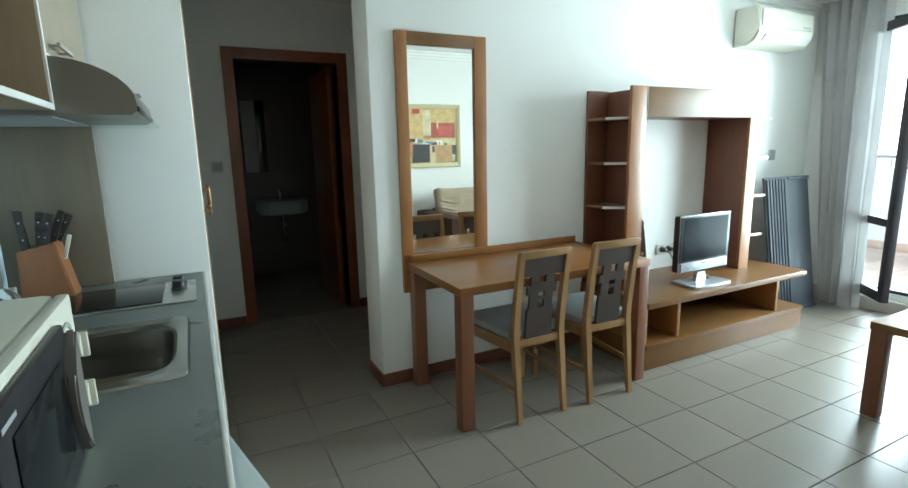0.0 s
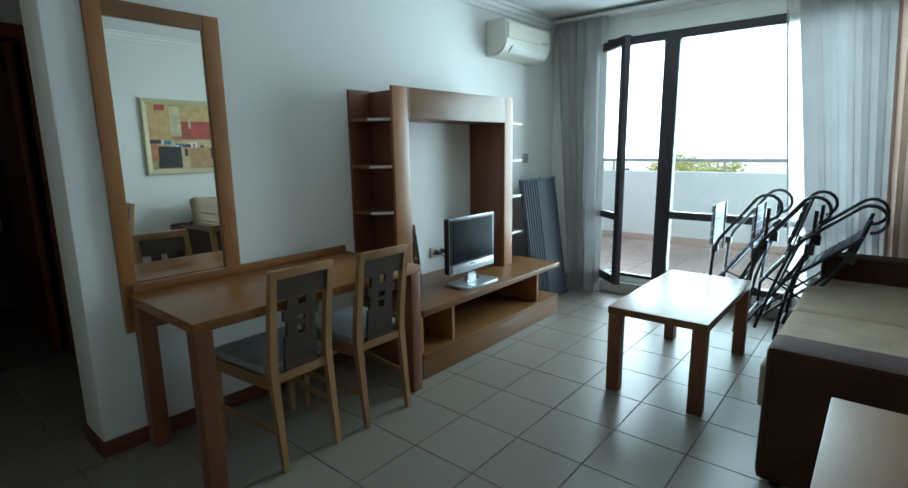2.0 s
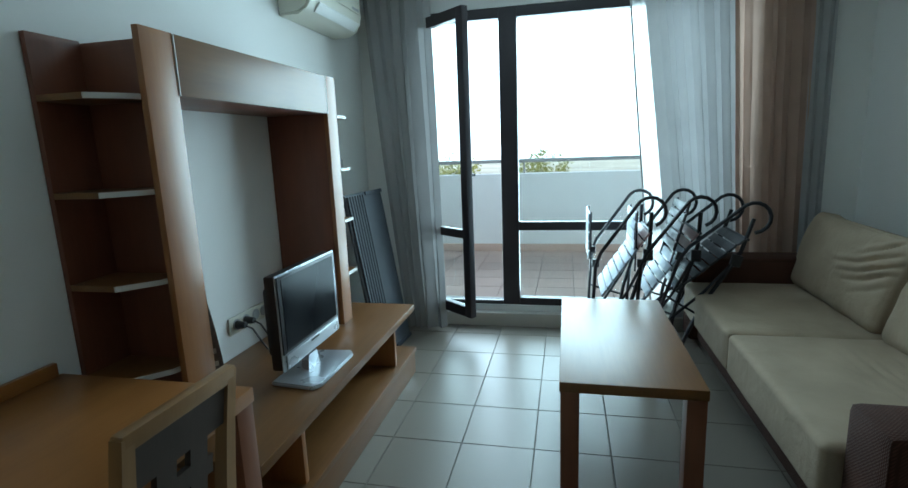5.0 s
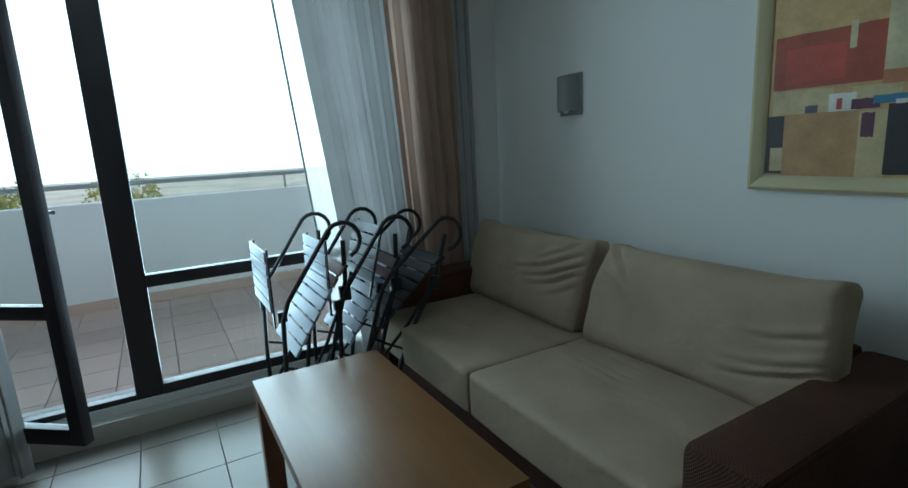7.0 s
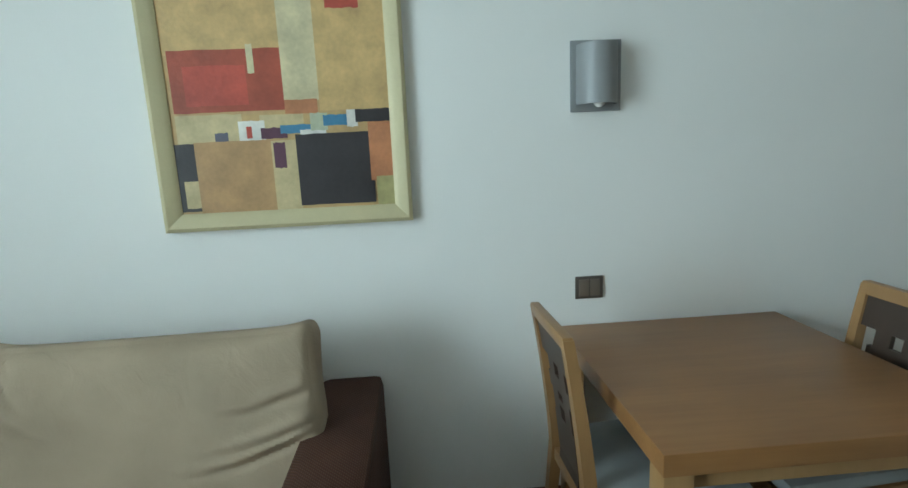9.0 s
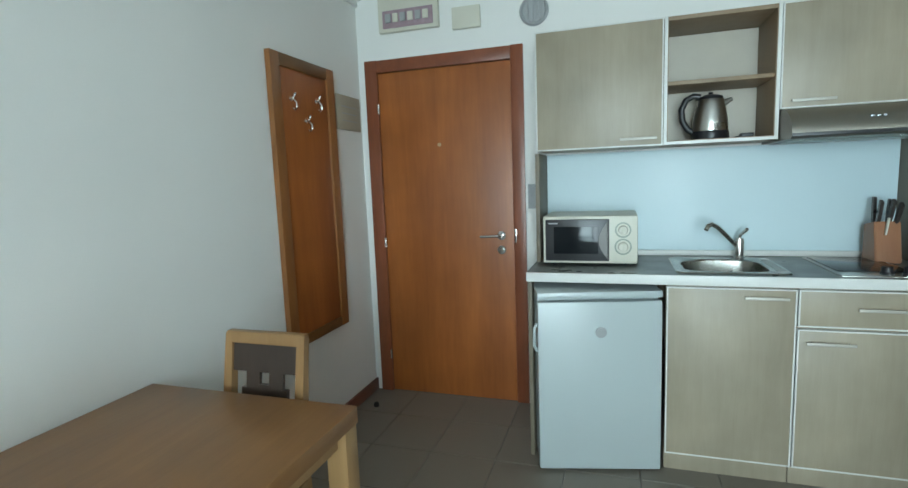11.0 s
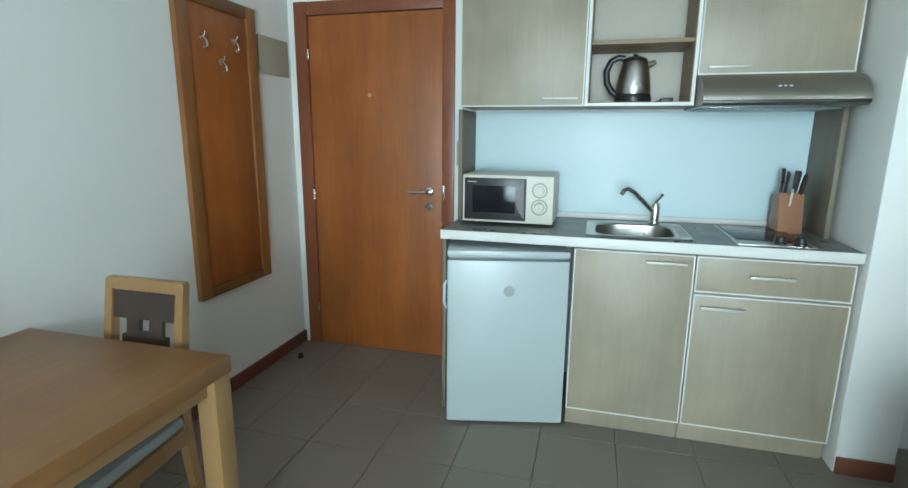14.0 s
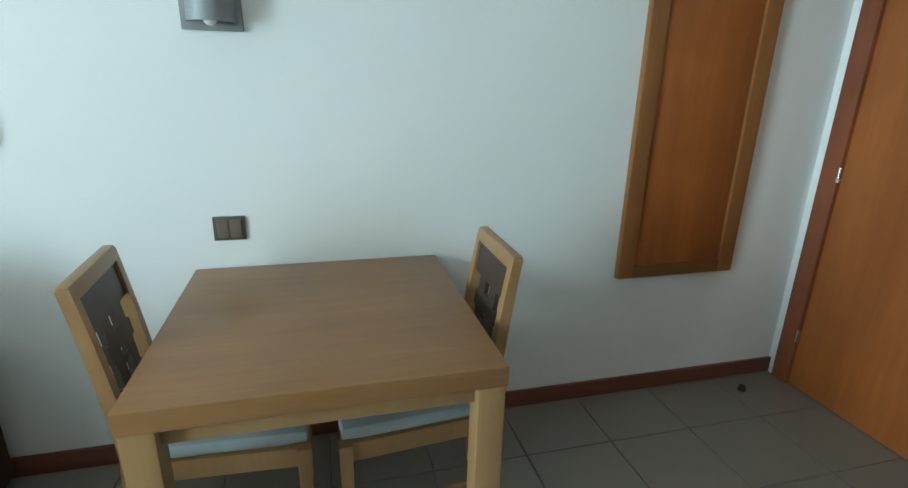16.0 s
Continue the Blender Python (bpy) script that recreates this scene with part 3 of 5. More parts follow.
def bathroom_fittings():
    k = thing("bathroom_cabinet", (1.112, 6.598, 1.14), "narrow white bathroom wall cabinet with a dark glass compartment", "cabinet")
    part("body", boxes([(0.0, 0.143, -0.14, 0, 0, 0.74)], 0.004), M_WHITE, k)
    part("door", boxes([(0.003, 0.140, -0.158, -0.141, 0.004, 0.736)], 0.003), M_EDGE, k, "white lacquered door")
    part("knob", rod(bmesh.new(), (0.118, -0.158, 0.17), (0.118, -0.18, 0.17), 0.011, 14), M_CHROME, k)
    part("compartment", boxes([(0.1445, 0.235, -0.12, 0, 0.0, 0.74)], 0.003), surface("dark_glass", (0.02, 0.02, 0.022), 0.12, vary=0.1), k, "dark glass compartment")
    b = thing("washbasin", (1.45, 6.6, 0), "white ceramic washbasin in the dark bathroom", "washbasin")
    bm = bmesh.new()
    prism(bm, [(-0.26, 0.0), (0.26, 0.0), (0.25, -0.30), (0.15, -0.42), (-0.15, -0.42), (-0.25, -0.30)], "z", 0.70, 0.84)
    bmesh.ops.bevel(bm, geom=list(bm.edges), offset=0.02, segments=3, affect="EDGES")
    part("bowl", bm, M_WHITE, b)
    part("waste_pipe", rod(bmesh.new(), (0, -0.16, 0.38), (0, -0.16, 0.71), 0.02, 14), M_CHROME, b)
    part("pipe_elbow", rod(bmesh.new(), (0, -0.16, 0.395), (0, 0, 0.395), 0.016, 14), M_CHROME, b)
    t = bmesh.new()
    tube(t, [(0, -0.06, 0.84), (0, -0.06, 0.93), (0, -0.09, 0.965), (0, -0.16, 0.955)], 0.013, 10)
    part("tap", t, M_CHROME, b)


bathroom_fittings()


# ---- kitchen ----
def handle_bar(parent, y0, y1, z, x):
    h = bmesh.new()
    for y in (y0 + 0.02, y1 - 0.02):
        rod(h, (x, y, z), (x + 0.022, y, z), 0.004, 8)
    box(h, x + 0.018, x + 0.027, y0, y1, z - 0.006, z + 0.006, 0.003)
    return part("handle", h, M_SATIN, parent, "slim brushed metal bar handle")


def edged_front(parent, name, y0, y1, z0, z1, x, handle=None):
    """A laminate front with a pale edging strip round it."""
    d = part(name, boxes([(x - 0.016, x + 0.002, y0 + 0.006, y1 - 0.006, z0 + 0.006, z1 - 0.006)], 0.001), M_KITCHEN, parent, "beige wood-grain laminate front")
    e = 0.006
    part("edging", boxes([(x - 0.017, x + 0.004, y0, y0 + e, z0, z1), (x - 0.017, x + 0.004, y1 - e, y1, z0, z1), (x - 0.017, x + 0.004, y0 + e, y1 - e, z0, z0 + e), (x - 0.017, x + 0.004, y0 + e, y1 - e, z1 - e, z1)]), M_EDGE, d)
    if handle:
        handle_bar(d, *handle, x + 0.003)
    return d


def wall_cabinet(y0, y1, z0, handle):
    c = thing("wall_cabinet", (0, y0, z0), "beige laminate kitchen wall cabinet with closed door", "cabinet", "kitchen wall cabinets")
    w, h = y1 - y0, 2.054 - z0
    part("body", boxes([(0.001, 0.30, 0.001, w - 0.001, 0, h)], 0.001), M_KSIDE, c)
    edged_front(c, "door", 0.001, w - 0.001, 0.0, h, 0.32, handle)
    return c


wall_cabinet(1.132, 1.724, 1.481, (0.40, 0.565, 0.035))
wall_cabinet(2.196, 2.79, 1.609, (0.04, 0.205, 0.03))


def open_shelf_unit():
    y0, y1, z0, z1 = 1.726, 2.194, 1.481, 2.054
    c = thing("open_wall_unit", (0, y0, z0), "open beige wall unit with one shelf between cabinets", "cabinet", "kitchen wall cabinets")
    w, h = y1 - y0, z1 - z0
    part("back", boxes([(0.001, 0.012, 0.02, w - 0.02, 0.02, h - 0.02)]), M_KBACK, c)
    for y in (0.0, w - 0.018):
        part("side", boxes([(0.001, 0.32, y, y + 0.018, 0, h)], 0.001), M_KINNER, c)
    for z in (0.0, h - 0.018):
        part("board", boxes([(0.001, 0.318, 0.018, w - 0.018, z, z + 0.018)], 0.001), M_KINNER, c)
    part("shelf", boxes([(0.012, 0.305, 0.018, w - 0.018, 0.27, 0.288)], 0.001), M_KINNER, c)
    part("edging", boxes([(0.3205, 0.325, 0, 0.014, 0, h), (0.3205, 0.325, w - 0.014, w, 0, h), (0.3205, 0.325, 0.014, w - 0.014, 0, 0.014)]), M_EDGE, c, "pale edging strip")


open_shelf_unit()


def cooker_hood():
    c = thing("cooker_hood", (0.02, 2.20, 1.471), "brushed metal slim cooker hood under the cabinet", "cooker hood")
    bm = bmesh.new()
    prof = [(0.0, 0.0), (0.46, 0.0), (0.475, 0.012), (0.475, 0.03)] + [(0.475 - 0.19 * (1 - math.cos(a)) - 0.0, 0.03 + 0.107 * math.sin(a)) for a in [k * math.pi / 16 for k in range(1, 9)]] + [(0.0, 0.137)]
    prism(bm, prof, "y", 0.0, 0.588)
    part("body", bm, M_HOOD, c)
    part("glass_visor", boxes([(0.30, 0.50, 0.02, 0.576, -0.012, -0.004)], 0.002), M_GLASS, c, "pull-out glass visor")
    part("filter", boxes([(0.03, 0.29, 0.03, 0.566, -0.006, -0.001)], 0.001), M_GREYPL, c)
    part("front_strip", boxes([(0.474, 0.479, 0.0, 0.588, 0.008, 0.022)], 0.002), M_BLACK, c)
    for y in (0.27, 0.29, 0.31):
        part("button", boxes([(0.456, 0.468, y, y + 0.012, 0.07, 0.078)], 0.002), M_SILVER, c)


cooker_hood()


def worktop():
    c = thing("worktop", (0, 1.118, 0.875), "dark grey kitchen worktop with pale front edge", "worktop")
    L = 1.69
    # the slab is open where the sink and its rim sit
    for r in ((0.0, 0.60, 0.0, 0.665), (0.0, 0.60, 1.085, L), (0.0, 0.145, 0.665, 1.085), (0.535, 0.60, 0.665, 1.085)):
        part("slab", boxes([(*r, 0, 0.04)]), M_WORKTOP, c)
    part("front_edge", boxes([(0.6005, 0.61, 0.0, L, -0.002, 0.041)], 0.003), M_EDGE, c, "pale grey front edge")
    part("upstand", boxes([(0.022, 0.04, 0.02, L - 0.03, 0.0405, 0.068)], 0.004), M_EDGE, c, "white upstand strip")


worktop()
solid("splashback", boxes([(0.001, 0.02, 1.146, 2.770, 0.9155, 1.470)]), M_SPLASH, "smooth pale blue-white splashback panel", "splashback", "structure")
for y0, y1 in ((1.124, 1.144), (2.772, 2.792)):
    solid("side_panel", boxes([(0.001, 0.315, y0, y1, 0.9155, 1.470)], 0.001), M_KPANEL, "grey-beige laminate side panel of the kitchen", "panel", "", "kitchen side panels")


def base_unit(y0, y1, fronts):
    c = thing("base_cabinet", (0, y0, 0), "beige laminate kitchen base cabinet", "cabinet", "kitchen base cabinets")
    w = y1 - y0
    part("body", boxes([(0.02, 0.565, 0.001, w - 0.001, 0.09, 0.70), (0.02, 0.10, 0.001, w - 0.001, 0.70, 0.874), (0.535, 0.565, 0.001, w - 0.001, 0.70, 0.874)], 0.001), M_KSIDE, c)
    part("plinth", boxes([(0.05, 0.545, 0.001, w - 0.001, 0.0, 0.089)], 0.001), M_KITCHEN, c)
    for name, z0, z1, handle in fronts:
        edged_front(c, name, 0.002, w - 0.002, z0, z1, 0.584, handle)
    return c


base_unit(1.726, 2.222, [("door", 0.095, 0.862, (0.30, 0.462, 0.825))])
base_unit(2.224, 2.80, [("drawer", 0.708, 0.862, (0.20, 0.365, 0.79)), ("door", 0.095, 0.698, (0.03, 0.20, 0.645))])
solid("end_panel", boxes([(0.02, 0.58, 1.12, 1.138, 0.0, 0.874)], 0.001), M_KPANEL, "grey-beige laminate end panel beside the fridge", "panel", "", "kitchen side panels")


def sink():
    c = thing("sink", (0.34, 1.993, 0.915), "stainless steel inset sink with a shallow bowl", "sink")
    bm = bmesh.new()
    hx, hy = 0.215, 0.225
    outer = [(sx * hx, sy * hy) for sx, sy in ((-1, -1), (1, -1), (1, 1), (-1, 1))]

    def ring(rx, ry, z, n=32, cx=0.02, cy=-0.01, power=0.45):
        out = []
        for k in range(n):
            a = k * math.tau / n + math.tau / n / 2
            u, v = math.cos(a), math.sin(a)
            out.append(bm.verts.new((cx + rx * math.copysign(abs(u) ** power, u), cy + ry * math.copysign(abs(v) ** power, v), z)))
        return out
    rings = [ring(hx, hy, 0.001, cx=0, cy=0, power=0.12), ring(hx - 0.004, hy - 0.004, 0.006, cx=0, cy=0, power=0.12), ring(0.168, 0.178, 0.006), ring(0.160, 0.170, 0.0), ring(0.150, 0.160, -0.11), ring(0.125, 0.135, -0.135), ring(0.03, 0.03, -0.14, power=0.9)]
    for a, b in zip(rings, rings[1:]):
        for k in range(32):
            bm.faces.new((a[k], a[(k + 1) % 32], b[(k + 1) % 32], b[k]))
    bm.faces.new(rings[-1])
    part("bowl", bm, surface("sink_steel", (0.36, 0.35, 0.32), 0.22, 1.0, vary=0.06, scale=5, bump=0.01), c, "brushed steel bowl and rim")
    part("drain", rod(bmesh.new(), (0.02, -0.01, -0.139), (0.02, -0.01, -0.134), 0.03, 20), M_CHROME, c)
    for k in range(5):
        part("drain_groove", boxes([(-0.15, 0.17, 0.178 + k * 0.008, 0.181 + k * 0.008, 0.006, 0.0085)]), M_STEEL, c)
    t = thing("kitchen_tap", (0.105, 2.10, 0.9155), "chrome single-lever kitchen tap", "tap", turn=0)
    b = bmesh.new()
    lathe(b, [(0.027, 0.0), (0.027, 0.008), (0.022, 0.014), (0.022, 0.085), (0.019, 0.10)], sides=20)
    part("tap_body", b, M_CHROME, t)
    part("lever", tube(bmesh.new(), [(0, 0, 0.10), (0.005, 0.004, 0.118), (0.03, 0.01, 0.13), (0.06, 0.02, 0.15)], 0.008, 10), M_CHROME, t)
    part("spout", tube(bmesh.new(), [(0.0, -0.01, 0.06), (0.05, -0.06, 0.11), (0.10, -0.115, 0.165), (0.125, -0.145, 0.182), (0.145, -0.165, 0.175), (0.155, -0.175, 0.158)], 0.011, 12), M_CHROME, t)


sink()


def hob():
    c = thing("hob", (0.33, 2.52, 0.9155), "two-zone hob with a steel frame and control knobs", "hob")
    part("frame", boxes([(-0.24, 0.245, -0.145, 0.145, 0, 0.005)], 0.002), M_STEEL, c)
    part("glass_top", boxes([(-0.225, 0.15, -0.13, 0.13, 0.0052, 0.009)], 0.001), M_BLACKGLOSS, c, "black glass cooking surface")
    for y in (0.02, 0.095):
        k = bmesh.new()
        lathe(k, [(0.024, 0.005), (0.024, 0.012), (0.02, 0.016), (0.019, 0.034), (0.016, 0.037)], (0.195, y, 0), 20)
        part("knob", k, M_BLACK, c)


hob()


def lathe_ring(at, outer, inner, thick, n=28):
    """A flat ring that faces +x."""
    bm = bmesh.new()
    loops = [[bm.verts.new((at[0] + dx, at[1] + r * math.cos(k * math.tau / n), at[2] + r * math.sin(k * math.tau / n))) for k in range(n)] for r, dx in ((outer, 0), (outer, thick), (inner, thick), (inner, 0))]
    for a, b in zip(loops, loops[1:] + loops[:1]):
        for k in range(n):
            bm.faces.new((a[k], a[(k + 1) % n], b[(k + 1) % n], b[k]))
    return bm


def microwave():
    c = thing("microwave", (0.062, 1.17, 0.9155), "cream microwave oven with a dark door window", "microwave")
    W, D, H = 0.445, 0.345, 0.245
    b = bmesh.new()
    box(b, 0, D - 0.02, 0, W, 0.012, H, 0.012)
    part("body", b, M_CREAM, c)
    part("front_panel", boxes([(D - 0.019, D, 0.002, W - 0.002, 0.014, H - 0.002)], 0.006), M_CREAM, c)
    door = part("door", boxes([(D + 0.0005, D + 0.012, 0.014, 0.315, 0.026, H - 0.016)], 0.005), M_BLACK, c, "black glossy door")
    part("window", boxes([(D + 0.0125, D + 0.014, 0.055, 0.265, 0.062, H - 0.052)], 0.001), M_BLACKGLOSS, door, "dark glass window")
    bow = bmesh.new()
    arc = [(0.309 - 0.042 * math.sin(k * math.pi / 10), 0.036 + (H - 0.062) * k / 10) for k in range(11)]
    prism(bow, arc + [(0.311, H - 0.026), (0.311, 0.036)], "x", D + 0.0125, D + 0.026)
    bmesh.ops.bevel(bow, geom=[e for e in bow.edges if abs(e.verts[0].co.x - e.verts[1].co.x) < 1e-5], offset=0.003, segments=2, affect="EDGES")
    part("handle", bow, M_BOW, door, "grey-brown bow-shaped grip")
    for z, r in ((0.175, 0.028), (0.095, 0.03)):
        k = bmesh.new()
        part("dial_ring", lathe_ring((D + 0.0005, 0.378, z), r + 0.009, r + 0.002, 0.0016), M_DIAL, c, "printed grey-green dial ring")
        rod(k, (D, 0.378, z), (D + 0.018, 0.378, z), r - 0.006, 24, r * 0.65)
        box(k, D + 0.016, D + 0.026, 0.374, 0.382, z - r * 0.7, z + r * 0.7, 0.002)
        part("knob", k, M_CREAM, c, "round cream dial")
    part("brand_mark", boxes([(D + 0.0125, D + 0.0135, 0.03, 0.075, H - 0.038, H - 0.032)]), M_GREYPL, door)
    for x in (0.04, D - 0.06):
        for y in (0.05, W - 0.05):
            part("foot", rod(bmesh.new(), (x, y, 0), (x, y, 0.014), 0.012, 10), M_BLACK, c)


M_DIAL = surface("dial_print", (0.30, 0.34, 0.28), 0.5, vary=0.05, bump=0.0)
M_BOW = surface("grip_plastic", (0.16, 0.145, 0.13), 0.35, vary=0.06, bump=0.01)
microwave()


def kettle():
    c = thing("kettle", (0.17, 1.945, 1.4995), "brushed steel electric kettle with black handle", "kettle")
    b = bmesh.new()
    lathe(b, [(0.079, 0.042), (0.080, 0.05), (0.077, 0.09), (0.069, 0.14), (0.059, 0.18), (0.055, 0.19)])
    part("body", b, M_STEEL, c)
    b = bmesh.new()
    lathe(b, [(0.082, 0.0), (0.084, 0.008), (0.083, 0.03), (0.080, 0.0415)])
    part("base", b, M_BLACK, c)
    b = bmesh.new()
    lathe(b, [(0.056, 0.19), (0.052, 0.203), (0.03, 0.212), (0.012, 0.214), (0.01, 0.224), (0.004, 0.226)])
    part("lid", b, M_BLACK, c)
    part("handle", tube(bmesh.new(), [(0.0, -0.045, 0.205), (0.0, -0.075, 0.212), (0.0, -0.108, 0.195), (0.0, -0.128, 0.15), (0.0, -0.122, 0.095), (0.0, -0.098, 0.055), (0.0, -0.076, 0.04)], 0.0145, 12), M_BLACK, c)
    b = bmesh.new()
    rod(b, (0, 0.045, 0.165), (0, 0.092, 0.188), 0.018, 14, 0.009)
    part("spout", b, M_STEEL, c)
    p = thing("kettle_plug", (0.22, 2.10, 1.4995), "black power plug lying on the open shelf", "plug")
    part("plug_body", boxes([(-0.02, 0.02, -0.035, 0.02, 0, 0.022)], 0.006), M_BLACK, p)
    part("cable", tube(bmesh.new(), [(0.0, -0.03, 0.01), (-0.03, -0.05, 0.005), (-0.05, -0.03, 0.005), (-0.06, 0.01, 0.005), (-0.11, 0.03, 0.005)], 0.004), M_BLACK, p)


kettle()


def knife_block():
    c = thing("knife_block", (0.158, 2.668, 0.9155), "reddish wooden knife block with dark-handled knives", "knife block")
    b = bmesh.new()
    prism(b, [(-0.07, 0.0), (0.07, 0.0), (0.035, 0.185), (-0.065, 0.165)], "y", -0.05, 0.05)
    bmesh.ops.bevel(b, geom=list(b.edges), offset=0.004, segments=2, affect="EDGES")
    part("block", b, BLOCK_WOOD, c)
    for x, y, l, lean in ((-0.045, -0.02, 0.12, -4), (-0.018, 0.022, 0.105, 6), (0.004, -0.024, 0.10, 14), (0.018, 0.012, 0.105, 20), (0.03, 0.034, 0.09, 26)):
        m = pose(x, y, 0.165 + 0.2 * (x + 0.065), 0, lean, 0)
        k = bmesh.new()
        prism(k, [(-0.010, -0.012), (0.010, -0.012), (0.011, l * 0.35), (0.009, l * 0.7), (0.013, l), (-0.009, l + 0.004), (-0.010, l * 0.5)], "y", -0.007, 0.007)
        bmesh.ops.bevel(k, geom=list(k.edges), offset=0.0025, segments=2, affect="EDGES")
        bmesh.ops.transform(k, matrix=m, verts=k.verts)
        n = part("knife", k, KNIFE_DARK, c, "dark knife handle")
        for f in (0.25, 0.7):
            r = rod(bmesh.new(), (0, -0.0078, l * f), (0, 0.0078, l * f), 0.003, 6)
            bmesh.ops.transform(r, matrix=m, verts=r.verts)
            part("rivet", r, M_CHROME, n)
    p = boxes([(-0.006, 0.006, -0.004, 0.004, -0.03, 0.05)], 0.002)
    bmesh.ops.transform(p, matrix=pose(0.056, -0.01, 0.155, 0, 16, 0), verts=p.verts)
    part("sharpener", p, M_CREAM, c, "pale slim handle in the front slot")


KNIFE_DARK = surface("knife_handle", (0.045, 0.036, 0.032), 0.32, vary=0.15, bump=0.02)
BLOCK_WOOD = wood("knife_block_wood", (0.36, 0.15, 0.065), (0.27, 0.10, 0.04), "z", 0.4)
knife_block()


def fridge():
    c = thing("fridge", (0.717, 1.183, 0), "small white undercounter fridge standing slightly askew", "fridge", turn=13.2)
    W, H = 0.545, 0.845
    part("body", boxes([(-0.53, -0.055, 0.004, W - 0.004, 0.02, H - 0.03)], 0.006), M_WHITE, c)
    d = part("door", boxes([(-0.05, 0.0, 0, W, 0.012, H - 0.045)], 0.012), M_WHITE, c)
    part("top", boxes([(-0.54, 0.002, 0, W, H - 0.032, H)], 0.01), M_WHITE, c, "white plastic top lid")
    part("gasket", boxes([(-0.056, -0.049, 0.006, W - 0.006, 0.02, H - 0.05)]), M_GREYPL, c)
    b = bmesh.new()
    rod(b, (0.0, 0.279, 0.661), (0.003, 0.279, 0.661), 0.025, 24)
    rod(b, (0.003, 0.279, 0.661), (0.004, 0.279, 0.661), 0.019, 24)
    part("round_badge", b, M_GREYPL, d, "round grey badge")
    part("grip", tube(bmesh.new(), [(-0.02, -0.001, 0.70), (-0.015, -0.012, 0.68), (-0.015, -0.014, 0.60), (-0.02, -0.001, 0.57)], 0.007), M_WHITE, d)
    for x in (-0.48, -0.09):
        for y in (0.04, W - 0.04):
            part("foot", rod(bmesh.new(), (x, y, 0.0), (x, y, 0.022), 0.015, 10), M_BLACK, c)


fridge()

# ---- entrance corner ----
def coat_panel():
    c = thing("coat_rack", (0.36, 0.0, 0.555), "tall orange-brown wooden coat panel with metal hooks", "coat rack")
    W, H = 0.55, 1.42
    part("panel", boxes([(0.07, W - 0.07, 0.004, 0.018, 0.05, H - 0.06)], 0.001), M_DOOR, c)
    part("stile", boxes([(0, 0.07, 0.001, 0.03, 0, H)], 0.004), M_CHERRY, c)
    part("stile", boxes([(W - 0.07, W, 0.001, 0.03, 0, H)], 0.004), M_CHERRY, c)
    part("rail", boxes([(0.07, W - 0.07, 0.001, 0.028, H - 0.06, H)], 0.003), M_CHERRYX, c)
    part("rail", boxes([(0.07, W - 0.07, 0.001, 0.028, 0, 0.05)], 0.003), M_CHERRYX, c)
    for x, z in ((0.397, 1.22), (0.176, 1.235), (0.278, 1.125)):
        h = bmesh.new()
        rod(h, (x, 0.018, z), (x, 0.022, z), 0.014, 14)
        tube(h, [(x, 0.02, z), (x, 0.034, z - 0.004), (x, 0.05, z - 0.022), (x, 0.052, z - 0.042), (x, 0.04, z - 0.054), (x, 0.031, z - 0.047)], 0.005)
        tube(h, [(x, 0.03, z - 0.003), (x, 0.042, z + 0.012), (x, 0.046, z + 0.024)], 0.0045)
        part("hook", h, M_CHROME, c, "small chrome coat hook")
    n = thing("notice_board", (0.045, 0.0, 1.668), "beige framed notice panel by the entrance door", "notice board")
    part("board", boxes([(0, 0.275, 0.001, 0.015, 0, 0.197)], 0.003), NOTICE, n)
    for z in (0.05, 0.09, 0.13):
        part("text_line", boxes([(0.05, 0.22, 0.0152, 0.0158, z, z + 0.006)]), M_GREYPL, n)


BREAKERS = surface("breaker_strip", (0.36, 0.25, 0.28), 0.5, vary=0.2, scale=30)
NOTICE = surface("notice_paper", (0.42, 0.38, 0.29), 0.6, vary=0.08, scale=10, bump=0.02)
coat_panel()


